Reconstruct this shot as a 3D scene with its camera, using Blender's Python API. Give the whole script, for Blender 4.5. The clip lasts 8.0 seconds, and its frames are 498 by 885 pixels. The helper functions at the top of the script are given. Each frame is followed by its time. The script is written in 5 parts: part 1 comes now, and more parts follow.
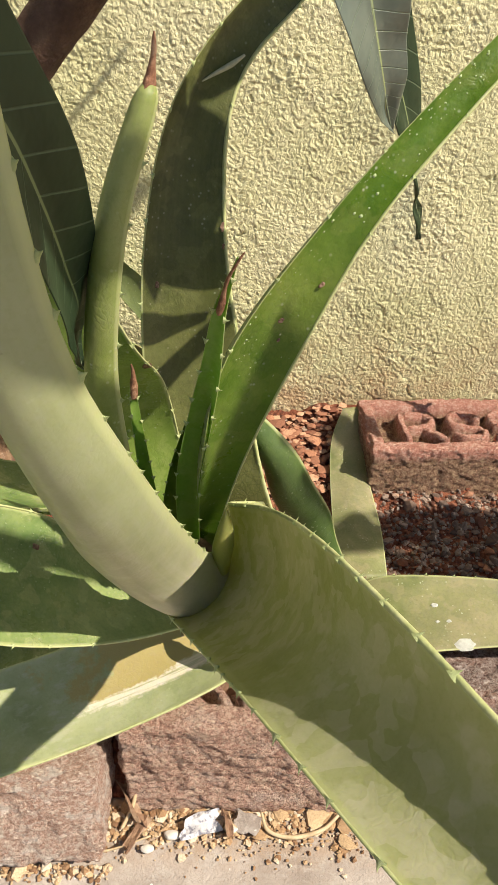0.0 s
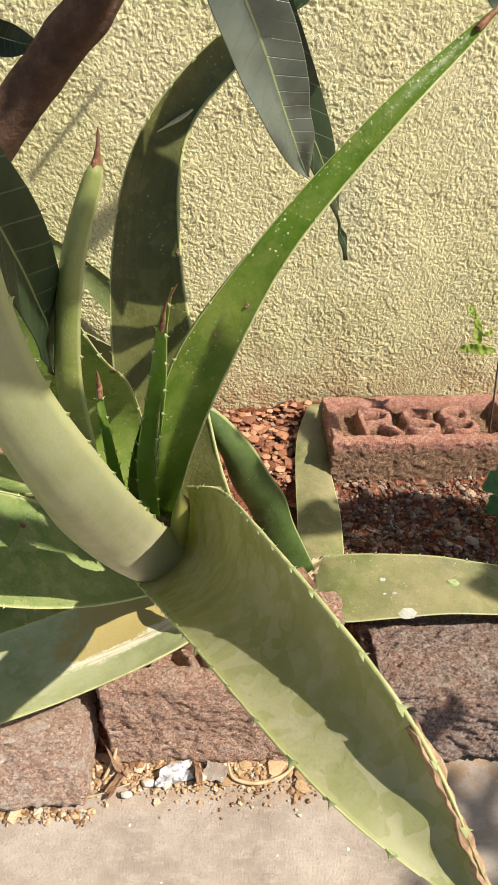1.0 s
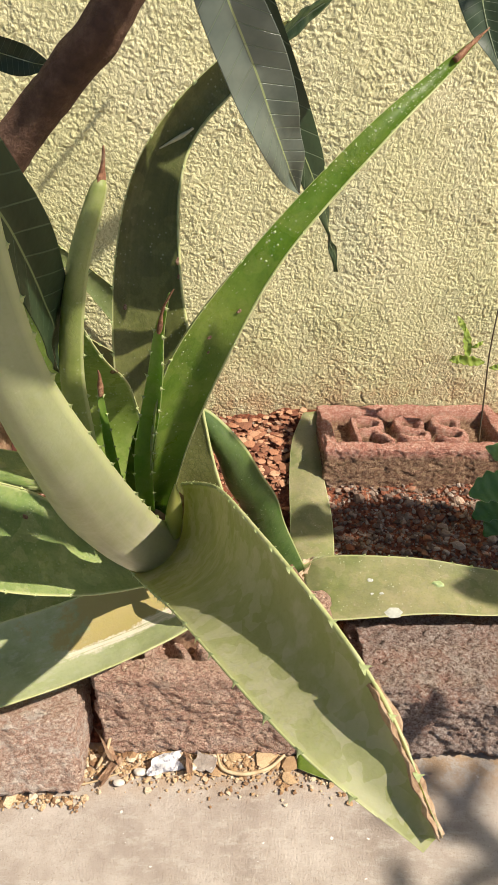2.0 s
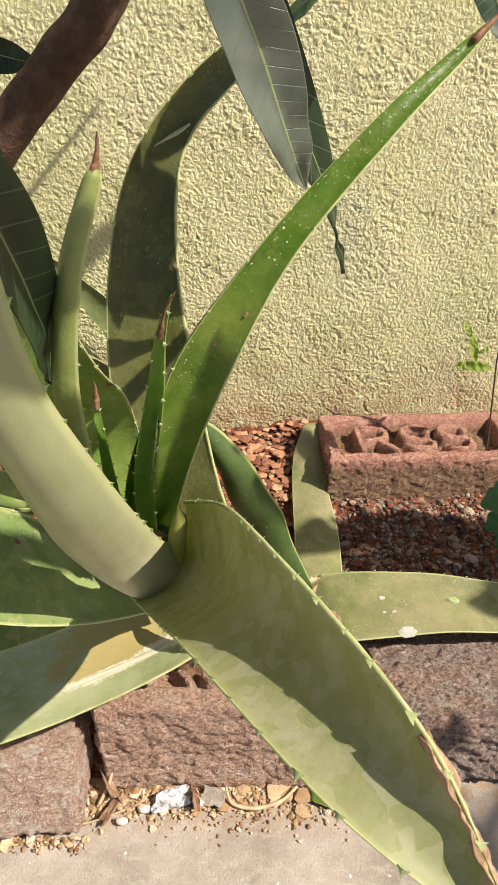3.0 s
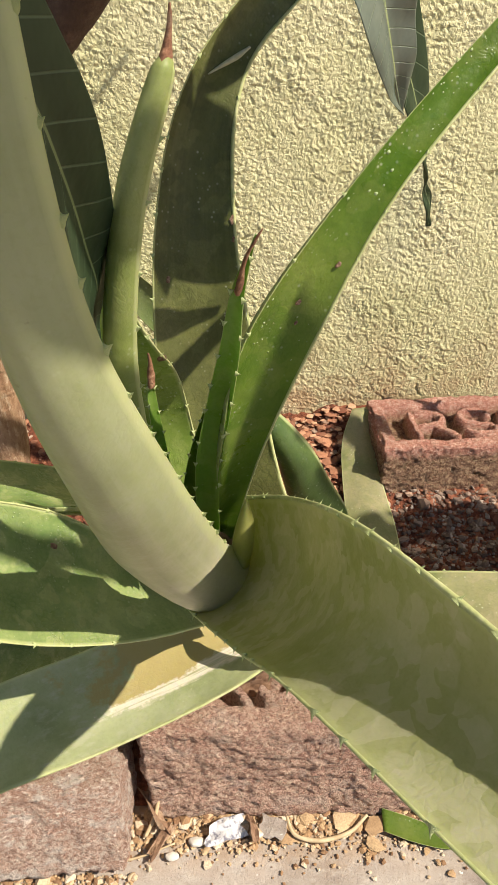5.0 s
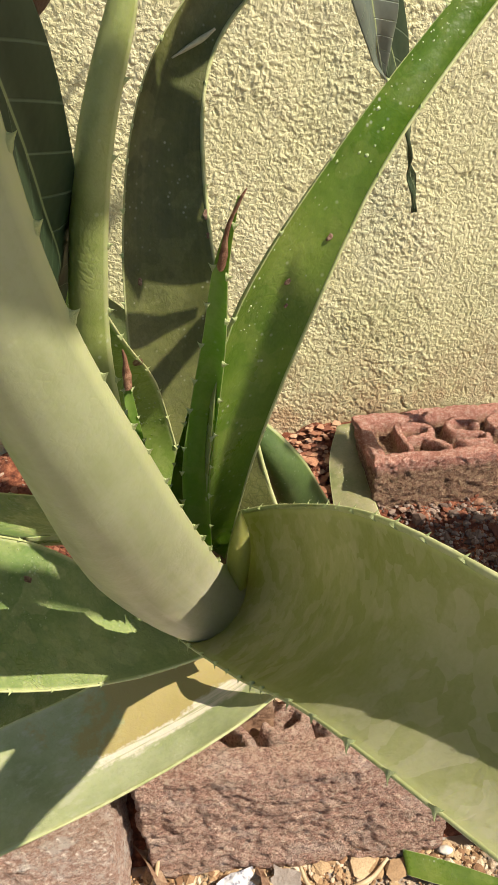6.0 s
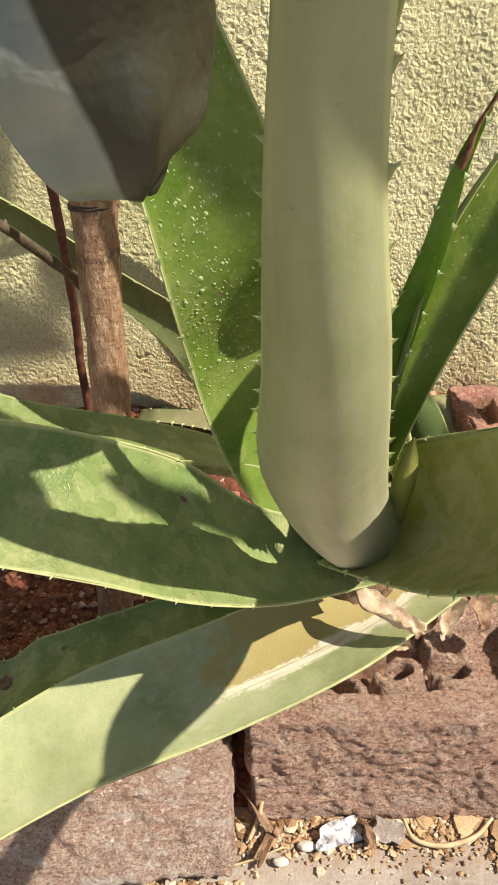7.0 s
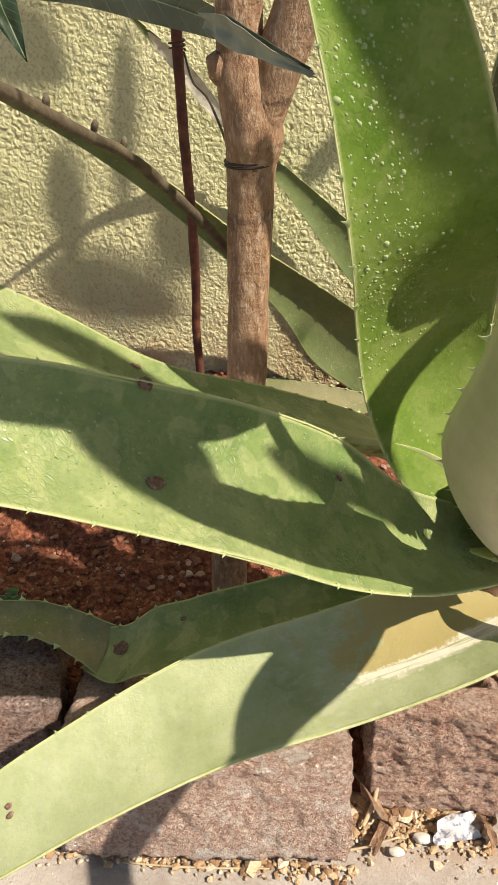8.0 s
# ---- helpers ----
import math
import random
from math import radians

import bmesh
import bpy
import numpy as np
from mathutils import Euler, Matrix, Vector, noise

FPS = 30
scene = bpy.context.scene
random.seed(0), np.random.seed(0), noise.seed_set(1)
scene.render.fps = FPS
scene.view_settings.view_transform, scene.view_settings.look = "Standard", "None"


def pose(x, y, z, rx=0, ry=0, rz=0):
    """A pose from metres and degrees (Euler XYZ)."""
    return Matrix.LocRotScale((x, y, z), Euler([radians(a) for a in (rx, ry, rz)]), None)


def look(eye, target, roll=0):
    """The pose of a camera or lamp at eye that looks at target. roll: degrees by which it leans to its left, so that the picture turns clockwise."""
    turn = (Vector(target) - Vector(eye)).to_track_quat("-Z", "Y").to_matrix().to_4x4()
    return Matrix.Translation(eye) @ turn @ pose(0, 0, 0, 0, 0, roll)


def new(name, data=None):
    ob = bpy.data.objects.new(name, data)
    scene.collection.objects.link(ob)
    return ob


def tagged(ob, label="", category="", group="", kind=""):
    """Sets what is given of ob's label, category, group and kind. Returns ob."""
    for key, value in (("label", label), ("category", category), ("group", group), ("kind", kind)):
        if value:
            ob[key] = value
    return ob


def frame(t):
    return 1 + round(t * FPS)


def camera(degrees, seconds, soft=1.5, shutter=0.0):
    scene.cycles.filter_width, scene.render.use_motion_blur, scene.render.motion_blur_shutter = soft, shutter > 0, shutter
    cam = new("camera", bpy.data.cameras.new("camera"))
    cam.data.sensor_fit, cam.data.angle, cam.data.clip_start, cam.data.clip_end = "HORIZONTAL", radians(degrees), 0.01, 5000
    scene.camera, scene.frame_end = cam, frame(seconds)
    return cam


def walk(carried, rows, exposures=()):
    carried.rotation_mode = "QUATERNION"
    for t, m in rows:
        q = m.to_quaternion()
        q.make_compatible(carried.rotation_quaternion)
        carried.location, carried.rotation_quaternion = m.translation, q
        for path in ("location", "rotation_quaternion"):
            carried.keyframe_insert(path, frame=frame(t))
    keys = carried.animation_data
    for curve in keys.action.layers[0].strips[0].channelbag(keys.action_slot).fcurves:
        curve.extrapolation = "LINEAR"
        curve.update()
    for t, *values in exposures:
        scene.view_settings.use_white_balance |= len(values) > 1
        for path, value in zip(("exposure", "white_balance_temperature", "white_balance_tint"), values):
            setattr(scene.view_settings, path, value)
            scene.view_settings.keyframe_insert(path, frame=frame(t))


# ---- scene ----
cam = camera(38.4, 8.0, soft=0.75)
PATH = [
    (0, (0.026, 0.017, 0.605), (0.002, 1.657, -0.539), -0.3),
    (0.5, (0.042, 0.018, 0.607), (-0.007, 1.648, -0.55), -0.7),
    (1, (0.058, -0.05, 0.646), (0.043, 1.588, -0.502), -0.8),
    (1.2, (0.062, -0.064, 0.655), (0.053, 1.586, -0.477), 0.1),
    (2.3, (0.065, -0.079, 0.653), (0.046, 1.578, -0.466), 0.1),
    (2.5, (0.063, -0.071, 0.648), (0.056, 1.587, -0.471), 0.5),
    (3, (0.055, -0.05, 0.636), (0.057, 1.627, -0.454), -0.7),
    (3.5, (0.051, -0.024, 0.622), (0.012, 1.627, -0.507), -0.3),
    (4, (0.046, -0.006, 0.609), (-0.004, 1.639, -0.527), -0.4),
    (4.5, (0.029, 0.01, 0.596), (-0.016, 1.665, -0.527), -1.1),
    (4.7, (0.024, 0.009, 0.595), (-0.027, 1.667, -0.523), -1.7),
    (5.8, (0.01, 0.031, 0.567), (0.038, 1.738, -0.475), -4.3),
    (6, (0.01, 0.034, 0.558), (0.046, 1.752, -0.465), -4.4),
    (6.2, (-0.006, 0.028, 0.546), (-0.021, 1.734, -0.500), -4.4),
    (6.5, (-0.032, 0.031, 0.538), (-0.094, 1.736, -0.507), -4.5),
    (6.8, (-0.050, 0.026, 0.537), (-0.077, 1.746, -0.486), -3.3),
    (7, (-0.061, 0.019, 0.532), (-0.121, 1.727, -0.507), -2.7),
    (7.5, (-0.093, 0.032, 0.53), (-0.202, 1.728, -0.525), -2.8),
    (8, (-0.113, 0.035, 0.526), (-0.347, 1.687, -0.577), -3.1),
]
walk(cam, [(t, look(eye, target, roll)) for t, eye, target, roll in PATH])

# ---- light ----
SUN = Vector((0.605, -0.300, 0.743)).normalized()
world = bpy.data.worlds.new("sky")
scene.world = world
world.use_nodes = True
wn = world.node_tree
sky = wn.nodes.new("ShaderNodeTexSky")
sky.sky_type, sky.sun_disc, sky.ozone_density = "NISHITA", False, 3.0
sky.sun_elevation, sky.sun_rotation = math.asin(SUN.z), math.atan2(SUN.x, SUN.y)
wn.nodes["Background"].inputs["Strength"].default_value = 0.062
wn.links.new(sky.outputs[0], wn.nodes["Background"].inputs["Color"])
sun = new("sun", bpy.data.lights.new("sun", "SUN"))
sun.data.energy, sun.data.angle, sun.data.color = 5.0, radians(0.6), (1.0, 0.89, 0.75)
sun.matrix_world = look(SUN * 5, (0, 0, 0))
scene.view_settings.exposure = 0.49


# ---- materials ----
def shader(name, rough=0.6, metal=0.0):
    m = bpy.data.materials.new(name)
    m.use_nodes = True
    p = m.node_tree.nodes["Principled BSDF"]
    p.inputs["Roughness"].default_value, p.inputs["Metallic"].default_value = rough, metal
    return m, m.node_tree, p


def node(tree, kind, **inputs):
    n = tree.nodes.new(kind)
    for key, value in inputs.items():
        n.inputs[key.replace("_", " ")].default_value = value
    return n


def coords(tree, kind="Object"):
    return tree.nodes.new("ShaderNodeTexCoord").outputs[kind]


def stretched(tree, vector, scale):
    n = tree.nodes.new("ShaderNodeMapping")
    n.inputs["Scale"].default_value = scale
    tree.links.new(vector, n.inputs["Vector"])
    return n.outputs[0]


def noisy(tree, vector, scale, detail=5.0, rough=0.6, distort=0.0):
    n = node(tree, "ShaderNodeTexNoise", Scale=scale, Detail=detail, Roughness=rough, Distortion=distort)
    tree.links.new(vector, n.inputs["Vector"])
    return n.outputs["Fac"]


def ramp(tree, fac, *stops):
    n = tree.nodes.new("ShaderNodeValToRGB")
    e = n.color_ramp.elements
    while len(e) < len(stops):
        e.new(0.5)
    for k, (at, c) in enumerate(stops):
        e[k].position, e[k].color = at, (*c, 1) if len(c) == 3 else c
    tree.links.new(fac, n.inputs["Fac"])
    return n.outputs["Color"]


def grey(tree, fac, lo, hi):
    return ramp(tree, fac, (lo, (0, 0, 0)), (hi, (1, 1, 1)))


def mixed(tree, fac, a, b, kind="MIX"):
    n = tree.nodes.new("ShaderNodeMixRGB")
    n.blend_type = kind
    for socket, value in zip(n.inputs, (fac, a, b)):
        if isinstance(value, (int, float)):
            socket.default_value = value
        elif isinstance(value, tuple):
            socket.default_value = (*value, 1)
        else:
            tree.links.new(value, socket)
    return n.outputs[0]


def times(tree, a, b, kind="MULTIPLY"):
    n = tree.nodes.new("ShaderNodeMath")
    n.operation = kind
    for socket, value in zip(n.inputs, (a, b)):
        if isinstance(value, (int, float)):
            socket.default_value = value
        else:
            tree.links.new(value, socket)
    return n.outputs[0]


def bumped(tree, p, height, metres, strength=1.0):
    n = tree.nodes.new("ShaderNodeBump")
    n.inputs["Strength"].default_value, n.inputs["Distance"].default_value = strength, metres
    tree.links.new(height, n.inputs["Height"])
    tree.links.new(n.outputs[0], p.inputs["Normal"])


def wire(tree, out, p, name):
    tree.links.new(out, p.inputs[name])


def parts_of(tree, vector):
    n = tree.nodes.new("ShaderNodeSeparateXYZ")
    tree.links.new(vector, n.inputs[0])
    return n.outputs


def noise_colour(tree, vector, scale):
    n = node(tree, "ShaderNodeTexNoise", Scale=scale, Detail=3.0)
    tree.links.new(vector, n.inputs["Vector"])
    return n.outputs["Color"]


def aloe(name, dark, mid, light, bloom, specks=0.6, rough=0.42, glow=0.0, peeled=False, blotch=1.0, relief=0.0012, streaks=0.18, veil=0.5, margin=0.472, pebbly=0.05, plates=0.0, cracked=0.0, tint=(0.30, 0.55, 0.03), greener=0.0):
    """Fleshy leaf: mottled green, paler margins, a waxy bloom and small pale flecks. UV: across, along."""
    m, t, p = shader(name, rough)
    o, uv = coords(t), coords(t, "UV")
    across, along, _ = parts_of(t, uv)
    streak = noisy(t, stretched(t, uv, (14, 2.6, 1)), 1.0, 4)
    body = ramp(t, noisy(t, o, 28, 7, 0.65), (0.3, dark), (0.5, mid), (0.72, light))
    body = mixed(t, times(t, grey(t, streak, 0.45, 0.75), streaks), body, light)
    body = mixed(t, times(t, grey(t, noisy(t, o, 11, 5, 0.6), 0.40, 0.66), veil), body, bloom)
    cells = node(t, "ShaderNodeTexVoronoi", Scale=300.0)
    cells.feature = "DISTANCE_TO_EDGE"
    t.links.new(mixed(t, 0.010, o, noise_colour(t, o, 90)), cells.inputs["Vector"])
    scales = times(t, grey(t, cells.outputs["Distance"], 0.03, 0.22), grey(t, noisy(t, o, 26, 3), 0.40, 0.58))
    patch = grey(t, noisy(t, o, 62, 2, 0.5), 0.54, 0.575)
    body = mixed(t, times(t, patch, 0.22 * blotch), body, bloom)
    body = mixed(t, times(t, scales, 0.09 * blotch), body, bloom)
    body = mixed(t, times(t, grey(t, noisy(t, o, 420, 3, 0.6), 0.50, 0.66), 0.22), body, dark)
    # greener and darker towards the tip, leaving the base pale
    if greener:
        body = mixed(t, times(t, grey(t, along, 0.16, 0.50), greener), body, (0.19, 0.245, 0.075))
    if plates:
        shards = node(t, "ShaderNodeTexVoronoi", Scale=135.0)
        t.links.new(mixed(t, 0.016, o, noise_colour(t, o, 60)), shards.inputs["Vector"])
        pick = parts_of(t, shards.outputs["Color"])[0]
        rind = times(t, grey(t, pick, 0.46, 0.66), grey(t, noisy(t, o, 24, 3), 0.42, 0.52))
        body = mixed(t, times(t, rind, plates), body, bloom)
    if cracked:
        crazed = node(t, "ShaderNodeTexVoronoi", Scale=210.0)
        crazed.feature = "DISTANCE_TO_EDGE"
        t.links.new(mixed(t, 0.012, o, noise_colour(t, o, 80)), crazed.inputs["Vector"])
        foot = ramp(t, times(t, along, times(t, noisy(t, o, 30, 3), 0.25), "ADD"), (0.34, (1, 1, 1)), (0.50, (0, 0, 0)))
        body = mixed(t, times(t, foot, 0.30 * cracked), body, bloom)
        line = times(t, ramp(t, crazed.outputs["Distance"], (0.04, (1, 1, 1)), (0.10, (0, 0, 0))), foot)
        body = mixed(t, times(t, line, 0.35 * cracked), body, dark)
    edge = grey(t, times(t, times(t, across, 0.5, "SUBTRACT"), 0.0, "ABSOLUTE"), margin, margin + 0.016)
    body = mixed(t, times(t, edge, 0.6), body, (0.50, 0.53, 0.26))
    v = node(t, "ShaderNodeTexVoronoi", Scale=260.0)
    t.links.new(o, v.inputs["Vector"])
    dots = times(t, ramp(t, v.outputs["Distance"], (0.10, (1, 1, 1)), (0.24, (0, 0, 0))), grey(t, noisy(t, o, 60, 2), 0.5, 0.68))
    body = mixed(t, times(t, dots, specks), body, (0.62, 0.66, 0.50))
    stain = grey(t, noisy(t, o, 140, 3, 0.7), 0.70, 0.76)
    body = mixed(t, times(t, stain, 0.35), body, (0.16, 0.12, 0.05))
    if peeled:
        ragged = times(t, times(t, noisy(t, o, 40, 5, 0.7), 0.5, "SUBTRACT"), 0.35)
        rag_across, rag_along = times(t, across, ragged, "ADD"), times(t, along, ragged, "ADD")
        near = ramp(t, rag_along, (0.30, (1, 1, 1)), (0.335, (0, 0, 0)))
        tan = times(t, near, ramp(t, rag_across, (0.56, (1, 1, 1)), (0.60, (0, 0, 0))))
        body = mixed(t, times(t, tan, 0.85), body, (0.42, 0.33, 0.13))
        strip = times(t, near, times(t, grey(t, rag_across, 0.55, 0.58), ramp(t, rag_across, (0.66, (1, 1, 1)), (0.71, (0, 0, 0)))))
        body = mixed(t, times(t, strip, grey(t, noisy(t, stretched(t, uv, (30, 8, 1)), 1, 5, 0.7), 0.36, 0.50)), body, (0.72, 0.66, 0.52))
        scuff = times(t, grey(t, noisy(t, stretched(t, uv, (9, 26, 1)), 1, 4), 0.52, 0.62), times(t, grey(t, along, 0.28, 0.34), ramp(t, along, (0.40, (1, 1, 1)), (0.47, (0, 0, 0)))))
        body = mixed(t, times(t, scuff, 0.5), body, (0.50, 0.50, 0.36))
    wire(t, body, p, "Base Color")
    wire(t, ramp(t, noisy(t, o, 35, 4), (0.35, (rough - 0.12,) * 3), (0.7, (rough + 0.16,) * 3)), p, "Roughness")
    p.inputs["Specular IOR Level"].default_value = 0.32
    p.inputs["Subsurface Weight"].default_value = 0.15
    p.inputs["Subsurface Radius"].default_value = (0.5, 0.8, 0.1)
    p.inputs["Subsurface Scale"].default_value = 0.005
    bumped(t, p, times(t, times(t, times(t, noisy(t, o, 26, 3), 0.9), times(t, noisy(t, o, 110, 5), 0.45), "ADD"), times(t, scales, pebbly), "ADD"), relief)
    if glow:
        through_light = t.nodes.new("ShaderNodeBsdfTranslucent")
        t.links.new(mixed(t, 0.5, body, tint), through_light.inputs["Color"])
        both = t.nodes.new("ShaderNodeMixShader")
        both.inputs[0].default_value = glow
        t.links.new(p.outputs[0], both.inputs[1])
        t.links.new(through_light.outputs[0], both.inputs[2])
        t.links.new(both.outputs[0], t.nodes["Material Output"].inputs["Surface"])
    return m


ALOE_OLD = aloe("aloe_old_leaf", (0.085, 0.125, 0.040), (0.130, 0.175, 0.058), (0.185, 0.23, 0.082), (0.25, 0.28, 0.125), 0.5, 0.45, 0.04)
ALOE_MID = aloe("aloe_green_leaf", (0.085, 0.155, 0.042), (0.165, 0.238, 0.077), (0.285, 0.340, 0.128), (0.46, 0.47, 0.235), 0.3, 0.36, 0.05, False, 1.2, 0.0013, 0.18, 0.42, 0.472, 0.16)
ALOE_BLOOM = aloe("aloe_bloomed_leaf", (0.245, 0.275, 0.090), (0.325, 0.355, 0.130), (0.395, 0.415, 0.180), (0.60, 0.58, 0.42), 0.3, 0.46, 0.33, False, 1.2, 0.0009, 0.18, 0.36, 0.455, 0.05, 0.36, 0.0, (0.46, 0.47, 0.10))
ALOE_LIME = aloe("aloe_lime_leaf", (0.11, 0.23, 0.022), (0.18, 0.33, 0.042), (0.275, 0.42, 0.080), (0.36, 0.46, 0.15), 0.3, 0.38, 0.40)
ALOE_OLIVE = aloe("aloe_olive_leaf", (0.165, 0.215, 0.050), (0.235, 0.285, 0.080), (0.31, 0.355, 0.125), (0.38, 0.41, 0.185), 0.5, 0.40, 0.12, False, 0.6)
ALOE_BUD = aloe("aloe_yellow_sheath", (0.36, 0.38, 0.07), (0.45, 0.46, 0.11), (0.52, 0.52, 0.17), (0.55, 0.54, 0.24), 0.2, 0.45, 0.2)
ALOE_PEELED = aloe("aloe_peeled_leaf", (0.255, 0.295, 0.135), (0.340, 0.380, 0.190), (0.425, 0.455, 0.250), (0.52, 0.54, 0.34), 0.25, 0.42, 0.06, True, 0.5)
# deep green, darkened further for the shade the upright leaf stands in
ALOE_DEEP = aloe("aloe_deep_shaded_leaf", (0.040, 0.050, 0.014), (0.070, 0.084, 0.024), (0.112, 0.122, 0.040), (0.23, 0.235, 0.085), 0.35, 0.42, 0.05, False, 0.8, 0.0014, 0.5, 0.25, 0.472, 0.05, 0.0, 1.0)
ALOE_GLOSSY = aloe("aloe_glossy_leaf", (0.028, 0.058, 0.012), (0.048, 0.092, 0.020), (0.075, 0.125, 0.032), (0.11, 0.155, 0.055), 0.3, 0.36, 0.05, False, 0.6)
# a pale leaf base, raised further to stand in for light bounced onto it
ALOE_PALE = aloe("aloe_pale_leaf", (0.37, 0.365, 0.215), (0.465, 0.455, 0.295), (0.54, 0.525, 0.365), (0.62, 0.59, 0.47), 0.10, 0.40, 0.10, False, 0.2, 0.0006, 0.75, greener=0.55)
ALOE_YOUNG = aloe("aloe_young_leaf", (0.042, 0.098, 0.006), (0.080, 0.158, 0.011), (0.145, 0.225, 0.026), (0.24, 0.285, 0.070), 0.5, 0.34, 0.20, False, 1.0)
ALOE_FRESH = aloe("aloe_fresh_leaf", (0.078, 0.165, 0.014), (0.140, 0.245, 0.028), (0.225, 0.33, 0.06), (0.37, 0.415, 0.145), 0.5, 0.32, 0.16, False, 1.0, 0.0010, 0.18, 0.40, 0.472, 0.08)
ALOE_DRY = aloe("aloe_dusty_leaf", (0.11, 0.135, 0.048), (0.165, 0.185, 0.070), (0.225, 0.24, 0.10), (0.38, 0.32, 0.20), 0.7, 0.55)


def mottled(name, stops, scale, rough, bump_scale, bump_metres, second=None, strength=1.0, detail=6.0):
    m, t, p = shader(name, rough)
    o = coords(t)
    body = ramp(t, noisy(t, o, scale, detail), *stops)
    if second:
        body = mixed(t, times(t, grey(t, noisy(t, o, second[0], 5, 0.65), second[1], second[2]), second[4]), body, second[3])
    wire(t, body, p, "Base Color")
    bumped(t, p, noisy(t, o, bump_scale, 6, 0.65), bump_metres, strength)
    return m


def stucco():
    m, t, p = shader("lime_stucco", 0.85)
    o = coords(t)
    _, _, up = parts_of(t, o)
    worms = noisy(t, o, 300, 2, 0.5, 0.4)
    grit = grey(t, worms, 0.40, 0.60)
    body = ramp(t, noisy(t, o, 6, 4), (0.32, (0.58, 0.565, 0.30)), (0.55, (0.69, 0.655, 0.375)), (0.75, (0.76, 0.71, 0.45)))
    # hollows of the bump noise darkened: the relief's shade put into the colour
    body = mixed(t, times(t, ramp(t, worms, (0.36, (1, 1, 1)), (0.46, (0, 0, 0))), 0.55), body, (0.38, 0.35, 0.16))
    body = mixed(t, times(t, grey(t, noisy(t, stretched(t, o, (9, 9, 2.2)), 1, 4), 0.55, 0.75), 0.35), body, (0.50, 0.53, 0.40))
    low = times(t, ramp(t, up, (0.135, (1, 1, 1)), (0.26, (0, 0, 0))), grey(t, noisy(t, o, 30, 6, 0.7), 0.36, 0.62))
    body = mixed(t, times(t, low, 0.75), body, (0.40, 0.24, 0.13))
    pits = grey(t, noisy(t, o, 190, 3), 0.71, 0.74)
    body = mixed(t, times(t, pits, 0.45), body, (0.20, 0.17, 0.08))
    wire(t, body, p, "Base Color")
    bumped(t, p, times(t, grit, times(t, noisy(t, o, 900, 2, 0.6), 0.12), "ADD"), 0.0008, 1.0)
    return m


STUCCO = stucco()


def fired(name, stops, pale, pale_amount, dark_amount, tint, soiled=0.0, smear=0.0):
    """Weathered brick: grainy clay, pale scuffs, dark pits, larger patches of another tint."""
    m, t, p = shader(name, 0.92)
    o = coords(t)
    grain = noisy(t, o, 400, 4, 0.72)
    body = ramp(t, grain, *stops)
    body = mixed(t, times(t, grey(t, noisy(t, o, 22, 5), 0.46, 0.62), 0.55), body, tint)
    body = mixed(t, times(t, grey(t, noisy(t, o, 130, 8, 0.78), 0.52, 0.60), pale_amount), body, pale)
    if smear:
        body = mixed(t, times(t, grey(t, noisy(t, stretched(t, o, (0.7, 1, 1.2)), 38, 7, 0.7), 0.53, 0.62), smear), body, (0.90, 0.84, 0.76))
    crest_noise = noisy(t, stretched(t, o, (0.8, 1, 1.15)), 330, 7, 0.76)
    # crests paler, crevices darker with the bump: lit relief put into the colour
    body = mixed(t, times(t, grey(t, crest_noise, 0.52, 0.60), 0.72), body, pale)
    body = mixed(t, times(t, ramp(t, crest_noise, (0.38, (1, 1, 1)), (0.46, (0, 0, 0))), 0.95 * dark_amount), body, (0.12, 0.055, 0.04))
    if soiled:
        _, _, up = parts_of(t, o)
        low = times(t, ramp(t, times(t, up, times(t, noisy(t, o, 70, 4), 0.02), "ADD"), (0.030, (1, 1, 1)), (0.040, (0, 0, 0))), soiled)
        crust = ramp(t, noisy(t, o, 210, 7, 0.78), (0.38, (0.10, 0.055, 0.03)), (0.5, (0.30, 0.18, 0.10)), (0.60, (0.52, 0.38, 0.22)))
        body = mixed(t, low, body, crust)
    pits = grey(t, noisy(t, stretched(t, o, (0.8, 1, 1.15)), 420, 4, 0.72), 0.57, 0.62)
    body = mixed(t, times(t, pits, 0.6 * dark_amount), body, (0.07, 0.035, 0.025))
    wire(t, body, p, "Base Color")
    bumped(t, p, times(t, times(t, times(t, grain, 0.4), times(t, pits, -0.4), "ADD"), times(t, grey(t, crest_noise, 0.38, 0.60), 0.9), "ADD"), 0.0024, 1.0)
    return m


BRICK = fired("weathered_red_brick", ((0.34, (0.45, 0.23, 0.17)), (0.5, (0.67, 0.41, 0.305)), (0.66, (0.80, 0.585, 0.455))), (0.80, 0.63, 0.47), 0.40, 0.7, (0.50, 0.25, 0.18), 0.0, 0.25)
BRICK_PALE = fired("scuffed_pale_brick", ((0.34, (0.48, 0.26, 0.19)), (0.5, (0.68, 0.45, 0.34)), (0.66, (0.80, 0.62, 0.50))), (0.88, 0.76, 0.64), 0.6, 0.4, (0.62, 0.36, 0.26), 0.0, 0.7)
BRICK_RED = fired("moulded_red_brick", ((0.34, (0.56, 0.21, 0.145)), (0.5, (0.70, 0.32, 0.235)), (0.66, (0.78, 0.44, 0.34))), (0.84, 0.60, 0.47), 0.45, 0.25, (0.50, 0.18, 0.125), 0.85)
